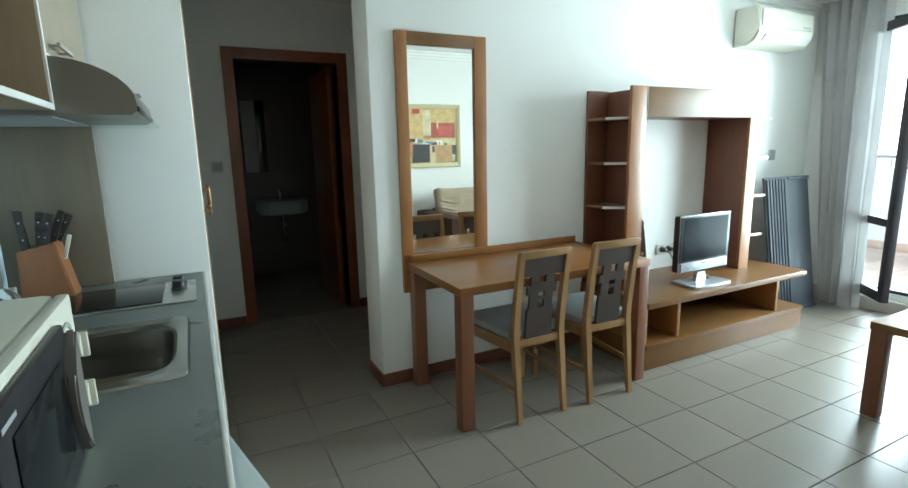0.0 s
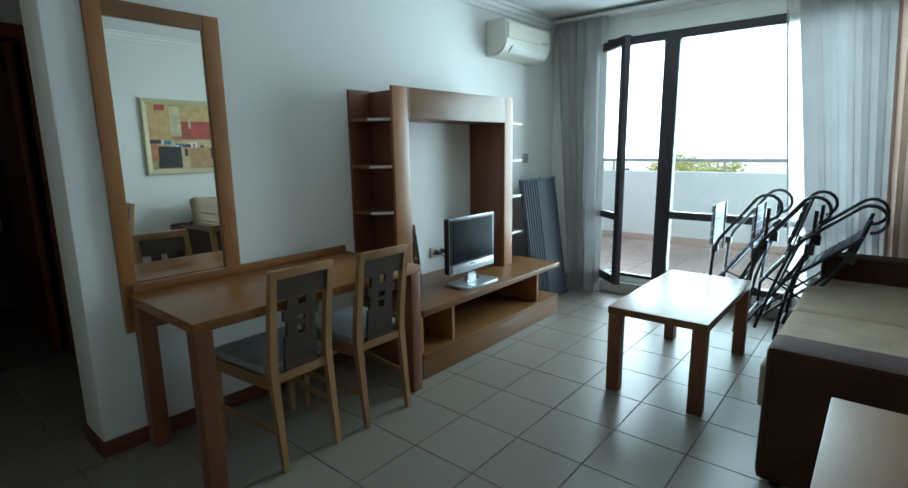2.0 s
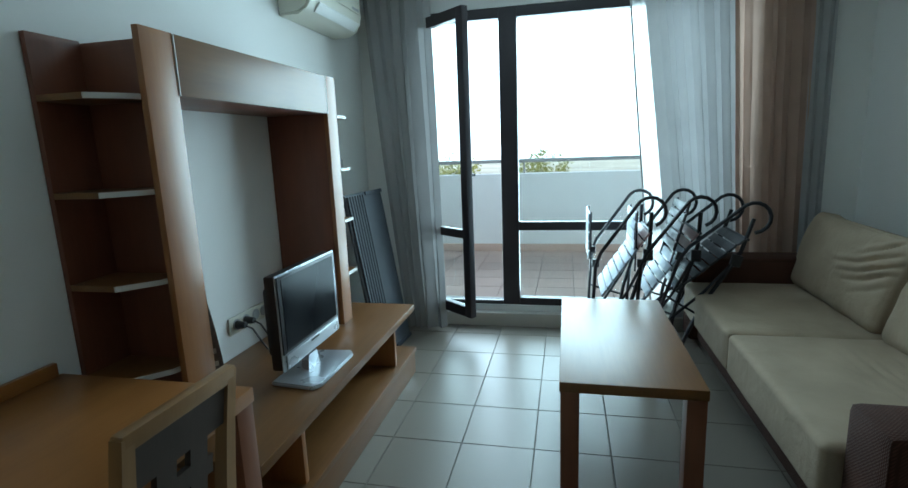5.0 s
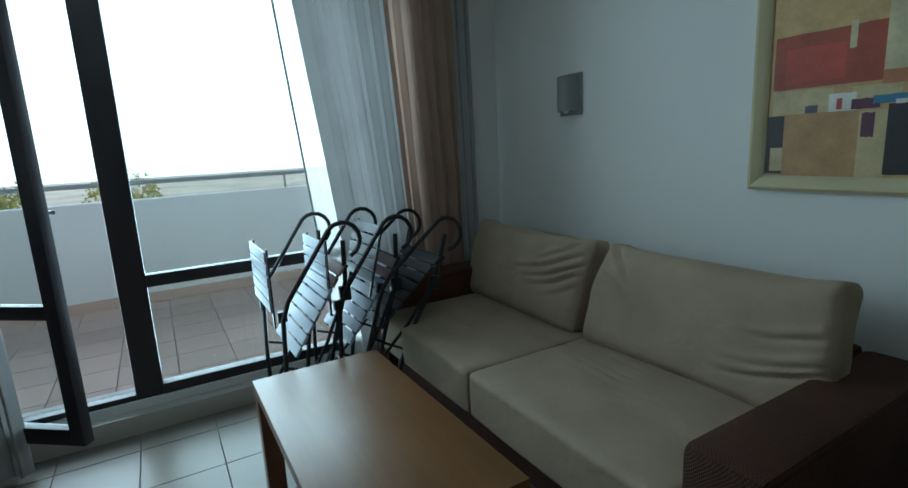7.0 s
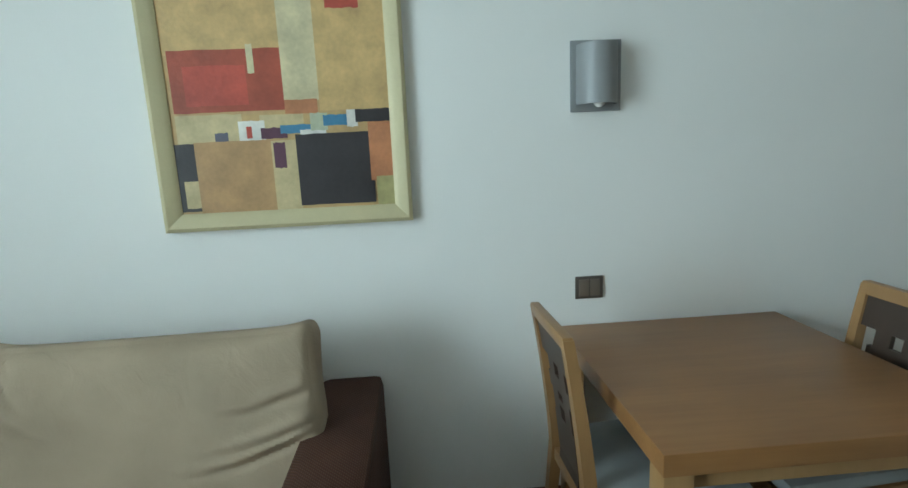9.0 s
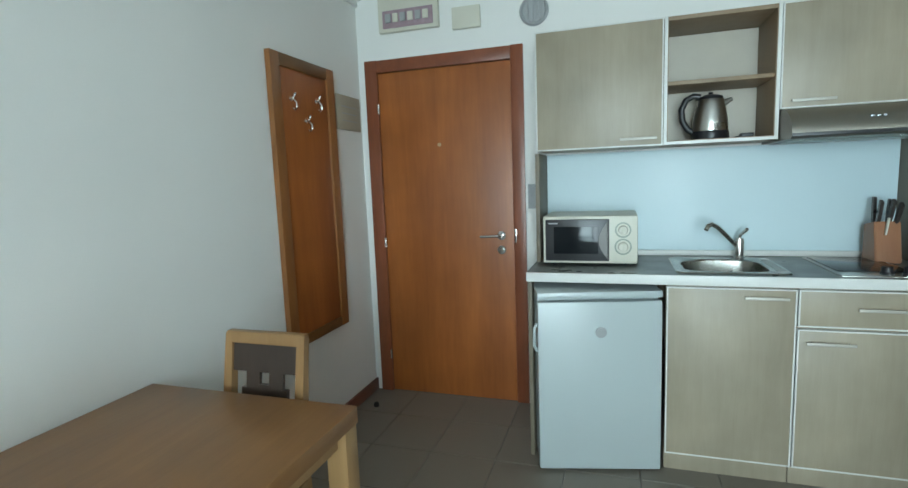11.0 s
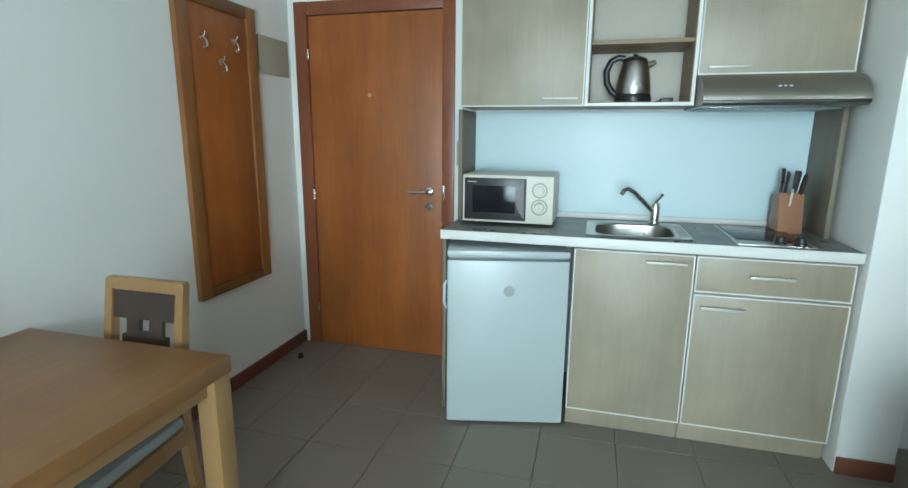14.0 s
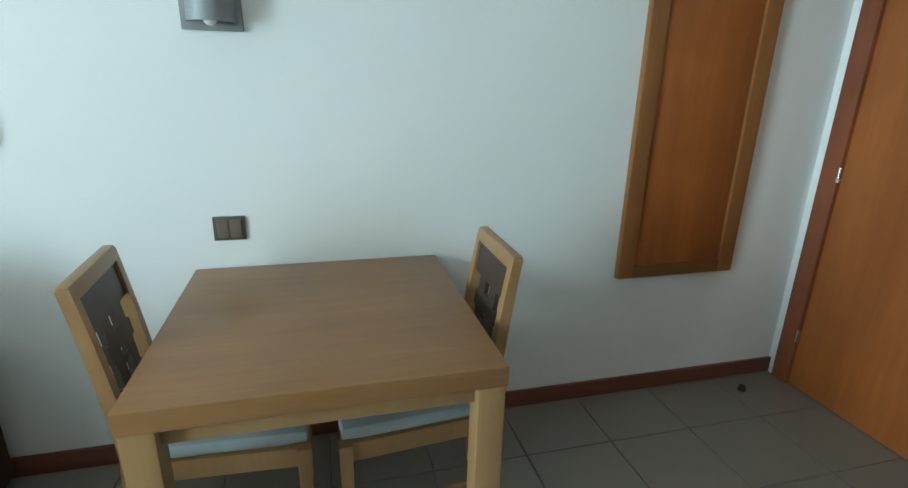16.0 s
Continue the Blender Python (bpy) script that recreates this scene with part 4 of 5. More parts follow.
def above_door():
    c = thing("meter_box", (0.0, 0.165, 2.235), "cream electric distribution box above the door", "fuse box")
    part("cover", boxes([(0.001, 0.035, 0, 0.375, 0, 0.20)], 0.006), M_CREAM, c)
    part("flap", boxes([(0.0355, 0.04, 0.03, 0.345, 0.02, 0.12)], 0.003), BREAKERS, c, "row of dark breakers behind the flap")
    for k in range(6):
        part("breaker", boxes([(0.0405, 0.05, 0.05 + k * 0.047, 0.085 + k * 0.047, 0.05, 0.1)], 0.003), M_CREAM if k % 2 else M_GREYPL, c)
    d = thing("junction_box", (0.0, 0.62, 2.205), "small cream junction box above the door", "junction box")
    part("cover", boxes([(0.001, 0.03, 0, 0.165, 0, 0.12)], 0.006), M_CREAM, d)
    v = thing("wall_vent", (0.0, 1.085, 2.255), "round grey wall vent near the ceiling", "vent")
    part("ring", lathe(bmesh.new(), [(0.08, 0.0), (0.08, 0.012), (0.07, 0.02), (0.06, 0.012)]), M_GREYPL, v)
    for k in range(4):
        part("slat", boxes([(-0.055, 0.055, -0.042 + k * 0.028, -0.03 + k * 0.028, 0.008, 0.018)], 0.002), M_GREYPL, v)
    v.matrix_world = pose(0.001, 1.085, 2.255, 0, 90, 0)
    s = thing("door_stop", (0.255, 0.12, 0.0), "small black rubber door stop on the floor", "door stop")
    part("rubber", lathe(bmesh.new(), [(0.017, 0.0), (0.018, 0.01), (0.013, 0.024), (0.006, 0.028)], sides=16), M_BLACK, s)


above_door()


# ---- chairs, tables ----
def bend(bm):
    """The chair's back rakes above the seat and its legs splay below."""
    for v in bm.verts:
        z = v.co.z
        v.co.y += -0.16 * (z - 0.45) ** 1.0 * (0.6 + 0.6 * max(0, z - 0.45)) if z > 0.45 else -0.10 * (0.45 - z)
    return bm


def fine_box(bm, x0, x1, y0, y1, z0, z1, n=8):
    """A tall box cut into steps, so that it can bend."""
    for k in range(n):
        box(bm, x0, x1, y0, y1, z0 + (z1 - z0) * k / n, z0 + (z1 - z0) * (k + 1) / n)
    bmesh.ops.remove_doubles(bm, verts=bm.verts, dist=0.0005)
    return bm


def post(bm, x, w0, w1, z0, z1, n=14):
    """A square post that tapers towards its ends."""
    rings = []
    for k in range(n + 1):
        z = z0 + (z1 - z0) * k / n
        s = (w0 + (w1 - w0) * min(1, z / 0.45)) / 2 if z < 0.45 else w1 / 2 * (1 - 0.25 * (z - 0.45) / 0.45)
        rings.append([bm.verts.new((x + sx * s, sy * s, z)) for sx, sy in ((-1, -1), (1, -1), (1, 1), (-1, 1))])
    for a, b in zip(rings, rings[1:]):
        for i in range(4):
            bm.faces.new((a[i], a[(i + 1) % 4], b[(i + 1) % 4], b[i]))
    bm.faces.new(rings[0][::-1])
    bm.faces.new(rings[-1])
    return bm


def cushion_mesh(w, d, h, n=10, round_=0.35, dome=0.3, face=1, creases=(), lumps=0.0, seed=0):
    """A stuffed pad with soft edges and a domed face; creases (u0, v0, u1, v1, depth) are pulled into one face."""
    bm = bmesh.new()
    bmesh.ops.create_cube(bm, size=2.0)
    bmesh.ops.subdivide_edges(bm, edges=list(bm.edges), cuts=n, use_grid_fill=True)
    r = round_ * h / 2
    lines = [(Vector((u0 * w / 2, v0 * d / 2)), Vector(((u1 - u0) * w / 2, (v1 - v0) * d / 2)), deep) for u0, v0, u1, v1, deep in creases]
    for v in bm.verts:
        u = v.co.copy()
        p = Vector((u.x * w / 2, u.y * d / 2, u.z * h / 2))
        core = Vector((max(-w / 2 + r, min(w / 2 - r, p.x)), max(-d / 2 + r, min(d / 2 - r, p.y)), max(-h / 2 + r, min(h / 2 - r, p.z))))
        off = p - core
        if off.length > r:
            p = core + off.normalized() * r
        e = (1 - u.x ** 4) * (1 - u.y ** 4)
        p.z *= 1 - dome + dome * (0.25 + 0.75 * e) / 1.0
        if lines and u.z * face > 0.3:
            for a, run, deep in lines:
                rel = Vector((p.x, p.y)) - a
                t = rel.dot(run) / run.length_squared
                if not 0 < t < 1:
                    continue
                s = (rel.x * run.y - rel.y * run.x) / run.length + 0.05 * run.length * math.sin(t * math.pi)
                s += 0.006 * noise.noise(Vector((t * 4, seed, deep * 900)))
                fade = min(1, 1.3 * t) * (1 - t ** 9)
                p.z += face * 1.35 * deep * fade * (0.9 * math.exp(-((s - 0.022) / 0.016) ** 2) - math.exp(-(s / 0.011) ** 2))
        if lumps:
            p.z += (1 if u.z > 0 else -1) * lumps * noise.noise(Vector((p.x * 5, p.y * 6, seed)))
        v.co = p
    return bm


def dining_chair(name, at, turn, label, group):
    """Back at y = 0, seat towards +y."""
    c = thing(name, at, label, "chair", group, turn)
    hw = 0.153
    for s in (-1, 1):
        part("back_leg", bend(post(bmesh.new(), s * (hw - 0.014), 0.024, 0.036, 0.0, 0.875)), M_CHAIR, c)
        f = bmesh.new()
        post(f, s * 0.19, 0.026, 0.036, 0.0, 0.42, 4)
        for v in f.verts:
            v.co.y += 0.40
        part("front_leg", f, M_CHAIR, c)
        r = bmesh.new()
        prism(r, [(s * 0.142, 0.005), (s * 0.160, 0.005), (s * 0.197, 0.39), (s * 0.179, 0.39)], "z", 0.365, 0.42)
        part("side_rail", r, M_CHAIR, c)
        r = bmesh.new()
        prism(r, [(s * 0.145, -0.022), (s * 0.157, -0.022), (s * 0.196, 0.39), (s * 0.184, 0.39)], "z", 0.17, 0.195)
        part("stretcher", r, M_CHAIR, c)
    part("front_rail", boxes([(-0.175, 0.175, 0.392, 0.41, 0.365, 0.42)], 0.002), M_CHAIR, c)
    part("back_rail", boxes([(-0.128, 0.128, -0.012, 0.012, 0.385, 0.425)], 0.003), M_CHAIR, c)
    part("top_rail", bend(boxes([(-0.151, 0.151, -0.014, 0.014, 0.843, 0.883)], 0.006)), M_CHAIR, c)
    b = bmesh.new()
    # dark splat: a broad head, a waist with small square openings, a plain foot
    fine_box(b, -0.123, 0.123, -0.007, 0.007, 0.752, 0.844, 4)
    for x0, x1 in ((-0.070, -0.019), (0.019, 0.070)):
        fine_box(b, x0, x1, -0.007, 0.007, 0.582, 0.752, 6)
    for z0, z1 in ((0.665, 0.712), (0.622, 0.640)):
        box(b, -0.019, 0.019, -0.007, 0.007, z0, z1)
    for x0, x1 in ((-0.088, -0.070), (0.070, 0.088)):
        fine_box(b, x0, x1, -0.007, 0.007, 0.655, 0.700, 2)
    fine_box(b, -0.079, 0.079, -0.007, 0.007, 0.425, 0.582, 5)
    part("backrest", bend(b), M_CHAIRBACK, c, "dark brown pierced back splat")
    q = cushion_mesh(0.40, 0.40, 0.055, 6, 0.8, 0.25)
    for v in q.verts:
        v.co.x *= 1.0 - 0.17 * (0.5 - v.co.y / 0.40)
        v.co += Vector((0, 0.215, 0.447))
    part("seat", q, M_SEAT, c, "grey-beige upholstered seat pad")
    return c


def square_table(name, x0, x1, y0, y1, h, thick, leg, top_mat, leg_mat, label, category):
    c = thing(name, ((x0 + x1) / 2, (y0 + y1) / 2, 0), label, category)
    hx, hy = (x1 - x0) / 2, (y1 - y0) / 2
    part("tabletop", boxes([(-hx, hx, -hy, hy, h - thick, h)], 0.004), top_mat, c)
    for sx in (-1, 1):
        for sy in (-1, 1):
            part("leg", boxes([tuple(sorted((sx * (hx - 0.004), sx * (hx - leg)))) + tuple(sorted((sy * (hy - 0.004), sy * (hy - leg)))) + (0.0, h - thick - 0.0005)], 0.004), leg_mat, c)
    a = thick + 0.05
    part("apron", boxes([(-hx + leg, hx - leg, -hy + 0.03, -hy + 0.048, h - a, h - thick - 0.0005)], 0.001), leg_mat, c)
    part("apron", boxes([(-hx + leg, hx - leg, hy - 0.048, hy - 0.03, h - a, h - thick - 0.0005)], 0.001), leg_mat, c)
    return c


square_table("dining_table", 1.668, 2.464, 0.016, 0.795, 0.708, 0.052, 0.07, M_OAK, M_OAKZ, "square light oak dining table against the wall", "table")
square_table("coffee_table", 3.497, 4.555, 1.333, 1.842, 0.489, 0.04, 0.072, M_CHERRYX, M_LEG, "low rectangular cherry-coloured coffee table by the sofa", "coffee table")
dining_chair("dining_chair", (1.63, 0.42, 0), -90, "light oak chair with dark pierced back pushed under the table", "chairs at the dining table")
dining_chair("dining_chair", (2.54, 0.42, 0), 92, "light oak chair with dark pierced back pushed under the table", "chairs at the dining table")
dining_chair("desk_chair", (2.075, 2.63, 0), 1, "oak chair with dark pierced back drawn up to the desk", "chairs at the desk")
dining_chair("desk_chair", (2.525, 2.62, 0), -1, "oak chair with dark pierced back drawn up to the desk", "chairs at the desk")


def desk():
    x0, x1, y0, y1, h = 1.647, 2.865, 2.645, YN - 0.032, 0.728
    c = thing("desk", (x0, y0, 0), "long cherry-coloured wall desk on square red-brown legs", "desk")
    W, D = x1 - x0, y1 - y0
    part("tabletop", boxes([(0, W, 0, D, h - 0.042, h)], 0.004), M_DESK, c)
    for x, y in ((0.004, 0.004), (0.004, D - 0.074), (W - 0.074, 0.004)):
        part("leg", boxes([(x, x + 0.07, y, y + 0.07, 0, h - 0.0425)], 0.004), M_LEG, c)
    part("apron", boxes([(0.08, W - 0.08, D - 0.03, D - 0.012, h - 0.11, h - 0.0425)], 0.001), M_LEG, c)
    part("backboard", boxes([(0.015, W - 0.02, D - 0.018, D, h + 0.0005, h + 0.042)], 0.003), M_DESK, c, "low board along the wall")
    return c


desk()


def wall_mirror():
    c = thing("wall_mirror", (1.622, YN, 0.55), "tall wall mirror in a wide cherry-wood frame", "mirror")
    W, H, g0 = 0.555, 1.43, 0.217
    part("stile", boxes([(0, 0.066, -0.028, -0.002, 0, H)], 0.004), M_CHERRY, c)
    part("stile", boxes([(W - 0.078, W, -0.028, -0.002, 0, H)], 0.004), M_CHERRY, c)
    part("rail", boxes([(0.066, W - 0.078, -0.027, -0.002, H - 0.068, H)], 0.003), M_CHERRYX, c)
    part("rail", boxes([(0.066, W - 0.078, -0.027, -0.002, 0, g0)], 0.003), M_CHERRYX, c)
    b = boxes([(0.067, W - 0.079, -0.012, -0.004, g0 + 0.001, H - 0.069)])
    part("mirror_glass", b, M_MIRROR, c, "clear silvered glass", smooth=False)
    return c


wall_mirror()


def tv_unit():
    c = thing("tv_unit", (2.94, 2.705, 0), "cherry-wood television wall unit with tall frame and side shelves", "tv unit")
    R, D = 1.60, 0.608
    part("top_board", boxes([(0, R, 0, D, 0.392, 0.43)], 0.004), M_CHERRYX, c)
    part("base", boxes([(0, R, 0.012, D, 0.0, 0.135)], 0.003), M_CHERRYX, c, "plinth-like lower drawer box")
    part("base_board", boxes([(0, R, 0.0, D, 0.1355, 0.162)], 0.003), M_CHERRYX, c)
    for x in (0.0, 0.285, R - 0.30):
        part("upright", boxes([(x, x + 0.025, 0.03, D - 0.02, 0.1625, 0.3915)], 0.002), M_CHERRY, c)
    part("back", boxes([(0.0, R, D - 0.018, D - 0.001, 0.1625, 0.3915)]), M_NICHE, c)
    zt = 1.711
    for s, xa, xb in ((1, 0.069, 0.199), (-1, 1.211, 1.32)):
        part("front_post", boxes([(xa, xb, 0.272, 0.294, 0.4305, zt)], 0.003), M_CHERRY, c)
        inner = (xb - 0.02, xb) if s == 1 else (xa, xa + 0.02)
        part("side_panel", boxes([(*inner, 0.2945, D - 0.001, 0.4305, zt - 0.01)], 0.001), M_NICHE, c, "dark red-brown side panel")
        out = (xa - 0.06, inner[0] - 0.001) if s == 1 else (inner[1] + 0.001, xb + 0.18)
        part("back_board", boxes([(out[0], out[1] - (0 if s == 1 else 0.17), D - 0.02, D - 0.001, 0.4305, zt - 0.004)], 0.001), M_NICHE, c)
        for z in (0.66, 0.955, 1.235, 1.515):
            q = bmesh.new()
            a, b = (out[1], out[0]) if s == 1 else (out[0], out[1])
            ya, ym, yb = (0.32, 0.35, 0.43) if s == 1 else (0.303, 0.304, 0.312)
            prism(q, [(a, ya), (a, D - 0.0205), (b, D - 0.0205), (b, yb), ((a + b) / 2, ym)], "z", z, z + 0.018)
            part("shelf", q, M_CHERRYX, c, "small corner shelf")
            e = bmesh.new()
            prism(e, [(a, ya - 0.004), (a, ya - 0.0005), ((a + b) / 2, ym - 0.0005), (b, yb - 0.0005), (b - (0.004 if s == 1 else -0.004), yb - 0.008), ((a + b) / 2, ym - 0.0055)], "z", z + 0.001, z + 0.017)
            part("shelf_edge", e, M_EDGE, c, "pale shelf edge")
    part("header", boxes([(0.201, 1.209, 0.269, 0.2935, 1.528, zt - 0.002)], 0.003), M_CHERRYX, c)
    for x in (0.1992, 1.2096):
        part("seam", boxes([(x - 0.0005, x + 0.0025, 0.2685, 0.282, 1.528, zt - 0.003)]), M_EDGE, c)
    part("roof_board", boxes([(0.20, 1.21, 0.294, D - 0.001, 1.528, 1.55)], 0.001), M_NICHE, c)


tv_unit()


def television():
    c = thing("television", (3.602, 2.862, 0.43), "small flat television with silver frame on a stand", "television")
    W, z0, z1 = 0.49, 0.095, 0.472
    part("case", boxes([(-W / 2 + 0.003, W / 2 - 0.003, 0.004, 0.05, z0 + 0.003, z1 - 0.003)], 0.01), M_BLACK, c)
    part("front_rim", boxes([(-W / 2, W / 2, -0.0005, 0.0038, z0, z1)], 0.0015), M_SILVER, c, "thin silver rim")
    part("bezel", boxes([(-W / 2 + 0.006, W / 2 - 0.006, -0.006, -0.001, z0 + 0.068, z1 - 0.008)], 0.002), M_BLACK, c)
    part("screen", boxes([(-W / 2 + 0.03, W / 2 - 0.03, -0.008, -0.0065, z0 + 0.080, z1 - 0.02)]), M_SCREEN, c, "dark glossy screen")
    part("speaker_strip", boxes([(-W / 2 + 0.02, W / 2 - 0.02, -0.009, -0.001, z0 + 0.004, z0 + 0.062)], 0.006), M_SILVER, c)
    part("mark", boxes([(-0.035, 0.035, -0.0105, -0.0092, z0 + 0.047, z0 + 0.055)]), M_BLACK, c)
    part("rear_housing", boxes([(-0.2, 0.2, 0.0505, 0.09, z0 + 0.04, z1 - 0.06)], 0.02), M_BLACK, c)
    b = bmesh.new()
    prism(b, [(-0.05, 0.014), (0.05, 0.014), (0.035, 0.08), (-0.035, 0.08)], "y", 0.008, 0.04)
    part("neck", b, M_SILVER, c)
    b = bmesh.new()
    prism(b, [(-0.19, -0.08), (-0.15, -0.105), (0.15, -0.105), (0.19, -0.08), (0.17, 0.11), (-0.17, 0.11)], "z", 0.0, 0.016)
    bmesh.ops.bevel(b, geom=list(b.edges), offset=0.005, segments=2, affect="EDGES")
    part("stand", b, M_SILVER, c)


television()


def wall_sockets():
    c = thing("wall_sockets", (3.81, YN, 0.575), "row of pale wall sockets with black plugs behind the television", "wall socket")
    part("plate", boxes([(-0.15, 0.15, -0.012, -0.001, -0.04, 0.04)], 0.004), M_CREAM, c)
    for x in (-0.1, -0.03, 0.05, 0.115):
        part("insert", rod(bmesh.new(), (x, -0.012, 0), (x, -0.015, 0), 0.026, 18), M_GREYPL, c)
    for x in (-0.1, -0.035):
        p = part("plug", rod(bmesh.new(), (x, -0.015, 0), (x, -0.06, 0), 0.02, 14, 0.014), M_BLACK, c, "black plug")
        part("cable", tube(bmesh.new(), [(x, -0.055, 0.0), (x + 0.01, -0.085, -0.02), (x + 0.05, -0.1, -0.10), (x + 0.09, -0.12, -0.18), (x + 0.03, -0.15, -0.2185), (x - 0.06, -0.17, -0.2185), (x - 0.05, -0.24, -0.2185), (x + 0.02, -0.25, -0.2185)], 0.004), M_BLACK, p)


wall_sockets()


def leaning_ornament():
    c = thing("tall_ornament", (3.325, 3.12, 0.43), "tall slim dark carved ornament with gilded edge beside the television", "ornament", turn=-45)
    left = [(-0.026 + 0.004 * math.sin(k * 0.9), 0.042 * k) for k in range(10)]
    right = [(0.026 - 0.034 * (k / 9) ** 1.7, 0.042 * k) for k in range(10)]
    b = bmesh.new()
    prism(b, left + [(-0.024, 0.41), (-0.017, 0.422), (-0.009, 0.41)] + right[::-1], "y", -0.011, 0.011)
    bmesh.ops.bevel(b, geom=[e for e in b.edges if abs(e.verts[0].co.y - e.verts[1].co.y) < 1e-5], offset=0.003, segments=2, affect="EDGES")
    part("body", b, M_PAPER, c, "dark mottled body")
    part("rim", tube(bmesh.new(), [(x - 0.003, -0.009, z + 0.004) for x, z in left] + [(-0.02, -0.009, 0.425)], 0.0045), M_BRASS, c, "gilded edge")
    for k in range(4):
        part("inlay", boxes([(-0.018, 0.012 - 0.004 * k, -0.0135, -0.0115, 0.03 + 0.05 * k, 0.05 + 0.05 * k)], 0.001), M_CREAM, c, "pale inlay")


leaning_ornament()


# ---- north wall by the window ----
def air_conditioner():
    c = thing("air_conditioner", (4.36, YN, 2.062), "cream wall-mounted air conditioner above the curtain end", "air conditioner")
    W = 0.68
    b = bmesh.new()
    prof = [(-0.002, 0.0), (-0.11, 0.0), (-0.165, 0.03), (-0.195, 0.075), (-0.20, 0.12), (-0.198, 0.235), (-0.18, 0.262), (-0.15, 0.27), (-0.002, 0.27)]
    prism(b, prof, "x", 0.0, W)
    bmesh.ops.bevel(b, geom=[e for e in b.edges if abs(e.verts[0].co.x - e.verts[1].co.x) < 1e-4], offset=0.012, segments=3, affect="EDGES")
    part("casing", b, M_CREAM, c)
    part("front_panel", boxes([(0.03, W - 0.03, -0.209, -0.2005, 0.125, 0.24)], 0.006), M_CREAM, c)
    b = boxes([(0.09, W - 0.05, -0.012, 0.0, -0.03, 0.03)], 0.003)
    bmesh.ops.transform(b, matrix=pose(0, -0.178, 0.052, 40), verts=b.verts)
    part("louvre", b, M_EDGE, c, "pale air louvre")
    part("display", boxes([(W - 0.16, W - 0.06, -0.2115, -0.2095, 0.135, 0.15)]), M_GREYPL, c)


air_conditioner()


def slatted_panel():
    c = thing("slatted_panel", (4.605, 2.965, 0.0), "dark ribbed folding panel leaning against the wall", "panel", turn=-4)
    lean = pose(0, 0, 0, -9, 0, 0)
    W, H = 0.52, 1.09

    def tilt(bm):
        bmesh.ops.transform(bm, matrix=lean, verts=bm.verts)
        return bm
    part("board", tilt(boxes([(0.0, W, 0.0, 0.018, 0.004, H)], 0.003)), M_BED, c)
    for k in range(7):
        x = 0.015 + k * 0.034
        part("rib", tilt(boxes([(x, x + 0.018, -0.014, -0.0005, 0.02, H - 0.015)], 0.004)), M_BED, c)
    for z in (0.0, H - 0.03):
        part("end_rail", tilt(boxes([(0.27, W, -0.012, -0.0005, z + 0.005, z + 0.03)], 0.003)), M_BED, c)


slatted_panel()


def folds(name, y_top, y_bot, x_top, x_bot, z0, z1, count, depth, material, label, flare=0.0, seed=1):
    """A hanging curtain: folds that run down, deeper and looser at the hem."""
    rnd = random.Random(seed)
    nu, nv = count * 12, 26
    ph = [rnd.uniform(-1.1, 1.1) for _ in range(count + 2)]
    amp = [rnd.uniform(0.35, 1.35) for _ in range(count + 2)]
    bm = bmesh.new()
    grid = []
    for j in range(nv + 1):
        t = j / nv
        row = []
        for i in range(nu + 1):
            u = i / nu
            k = u * count
            n = int(k)
            f = k - n
            a = amp[n] * (1 - f) + amp[n + 1] * f
            p = ph[n] * (1 - f) + ph[n + 1] * f
            ya = y_top[0] + (y_top[1] - y_top[0]) * u
            yb = y_bot[0] + (y_bot[1] - y_bot[0]) * u
            s = t ** (1 + flare)
            y = ya * (1 - s) + yb * s
            x = x_top * (1 - s) + x_bot * s
            w = k * math.tau + p * (1 + 1.2 * t)
            x += depth * a * (0.55 + 0.45 * t) * math.sin(w) + 0.006 * noise.noise(Vector((u * 9, t * 5, seed)))
            y += 0.35 * depth * math.sin(2 * w) * (0.6 + 0.4 * t)
            row.append(bm.verts.new((x, y, z1 + (z0 - z1) * t)))
        grid.append(row)
    for a, b in zip(grid, grid[1:]):
        for i in range(nu):
            bm.faces.new((a[i], a[i + 1], b[i + 1], b[i]))
    c = thing(name, (0, 0, 0), label, "curtain")
    ob = part("cloth", bm, material, c)
    return c


folds("curtain", (2.73, 3.22), (2.70, 2.99), 5.36, 5.27, 0.02, 2.45, 5, 0.038, M_CURTAIN, "grey-beige floor-length curtain drawn to the wall", 0.2, 2)
folds("curtain", (0.80, 1.37), (0.66, 1.08), 5.40, 5.415, 0.105, 2.45, 6, 0.03, M_CURTAIN, "grey-beige floor-length curtain gathered beside the sofa", 0.0, 5)
folds("curtain", (0.36, 0.82), (0.30, 0.68), 5.405, 5.415, 0.105, 2.45, 5, 0.028, M_CURTAINP, "pinkish-beige curtain in the corner behind the sofa", 0.0, 9)
folds("curtain", (0.24, 0.37), (0.22, 0.32), 5.405, 5.415, 0.105, 2.45, 2, 0.026, M_CURTAIN, "grey-beige curtain end in the corner behind the sofa", 0.0, 12)
sheer = folds("sheer_curtain", (1.24, 1.43), (0.95, 1.22), 5.452, 5.452, 0.105, 2.45, 4, 0.012, M_SHEER, "thin white sheer curtain at the window edge", 0.0, 4)
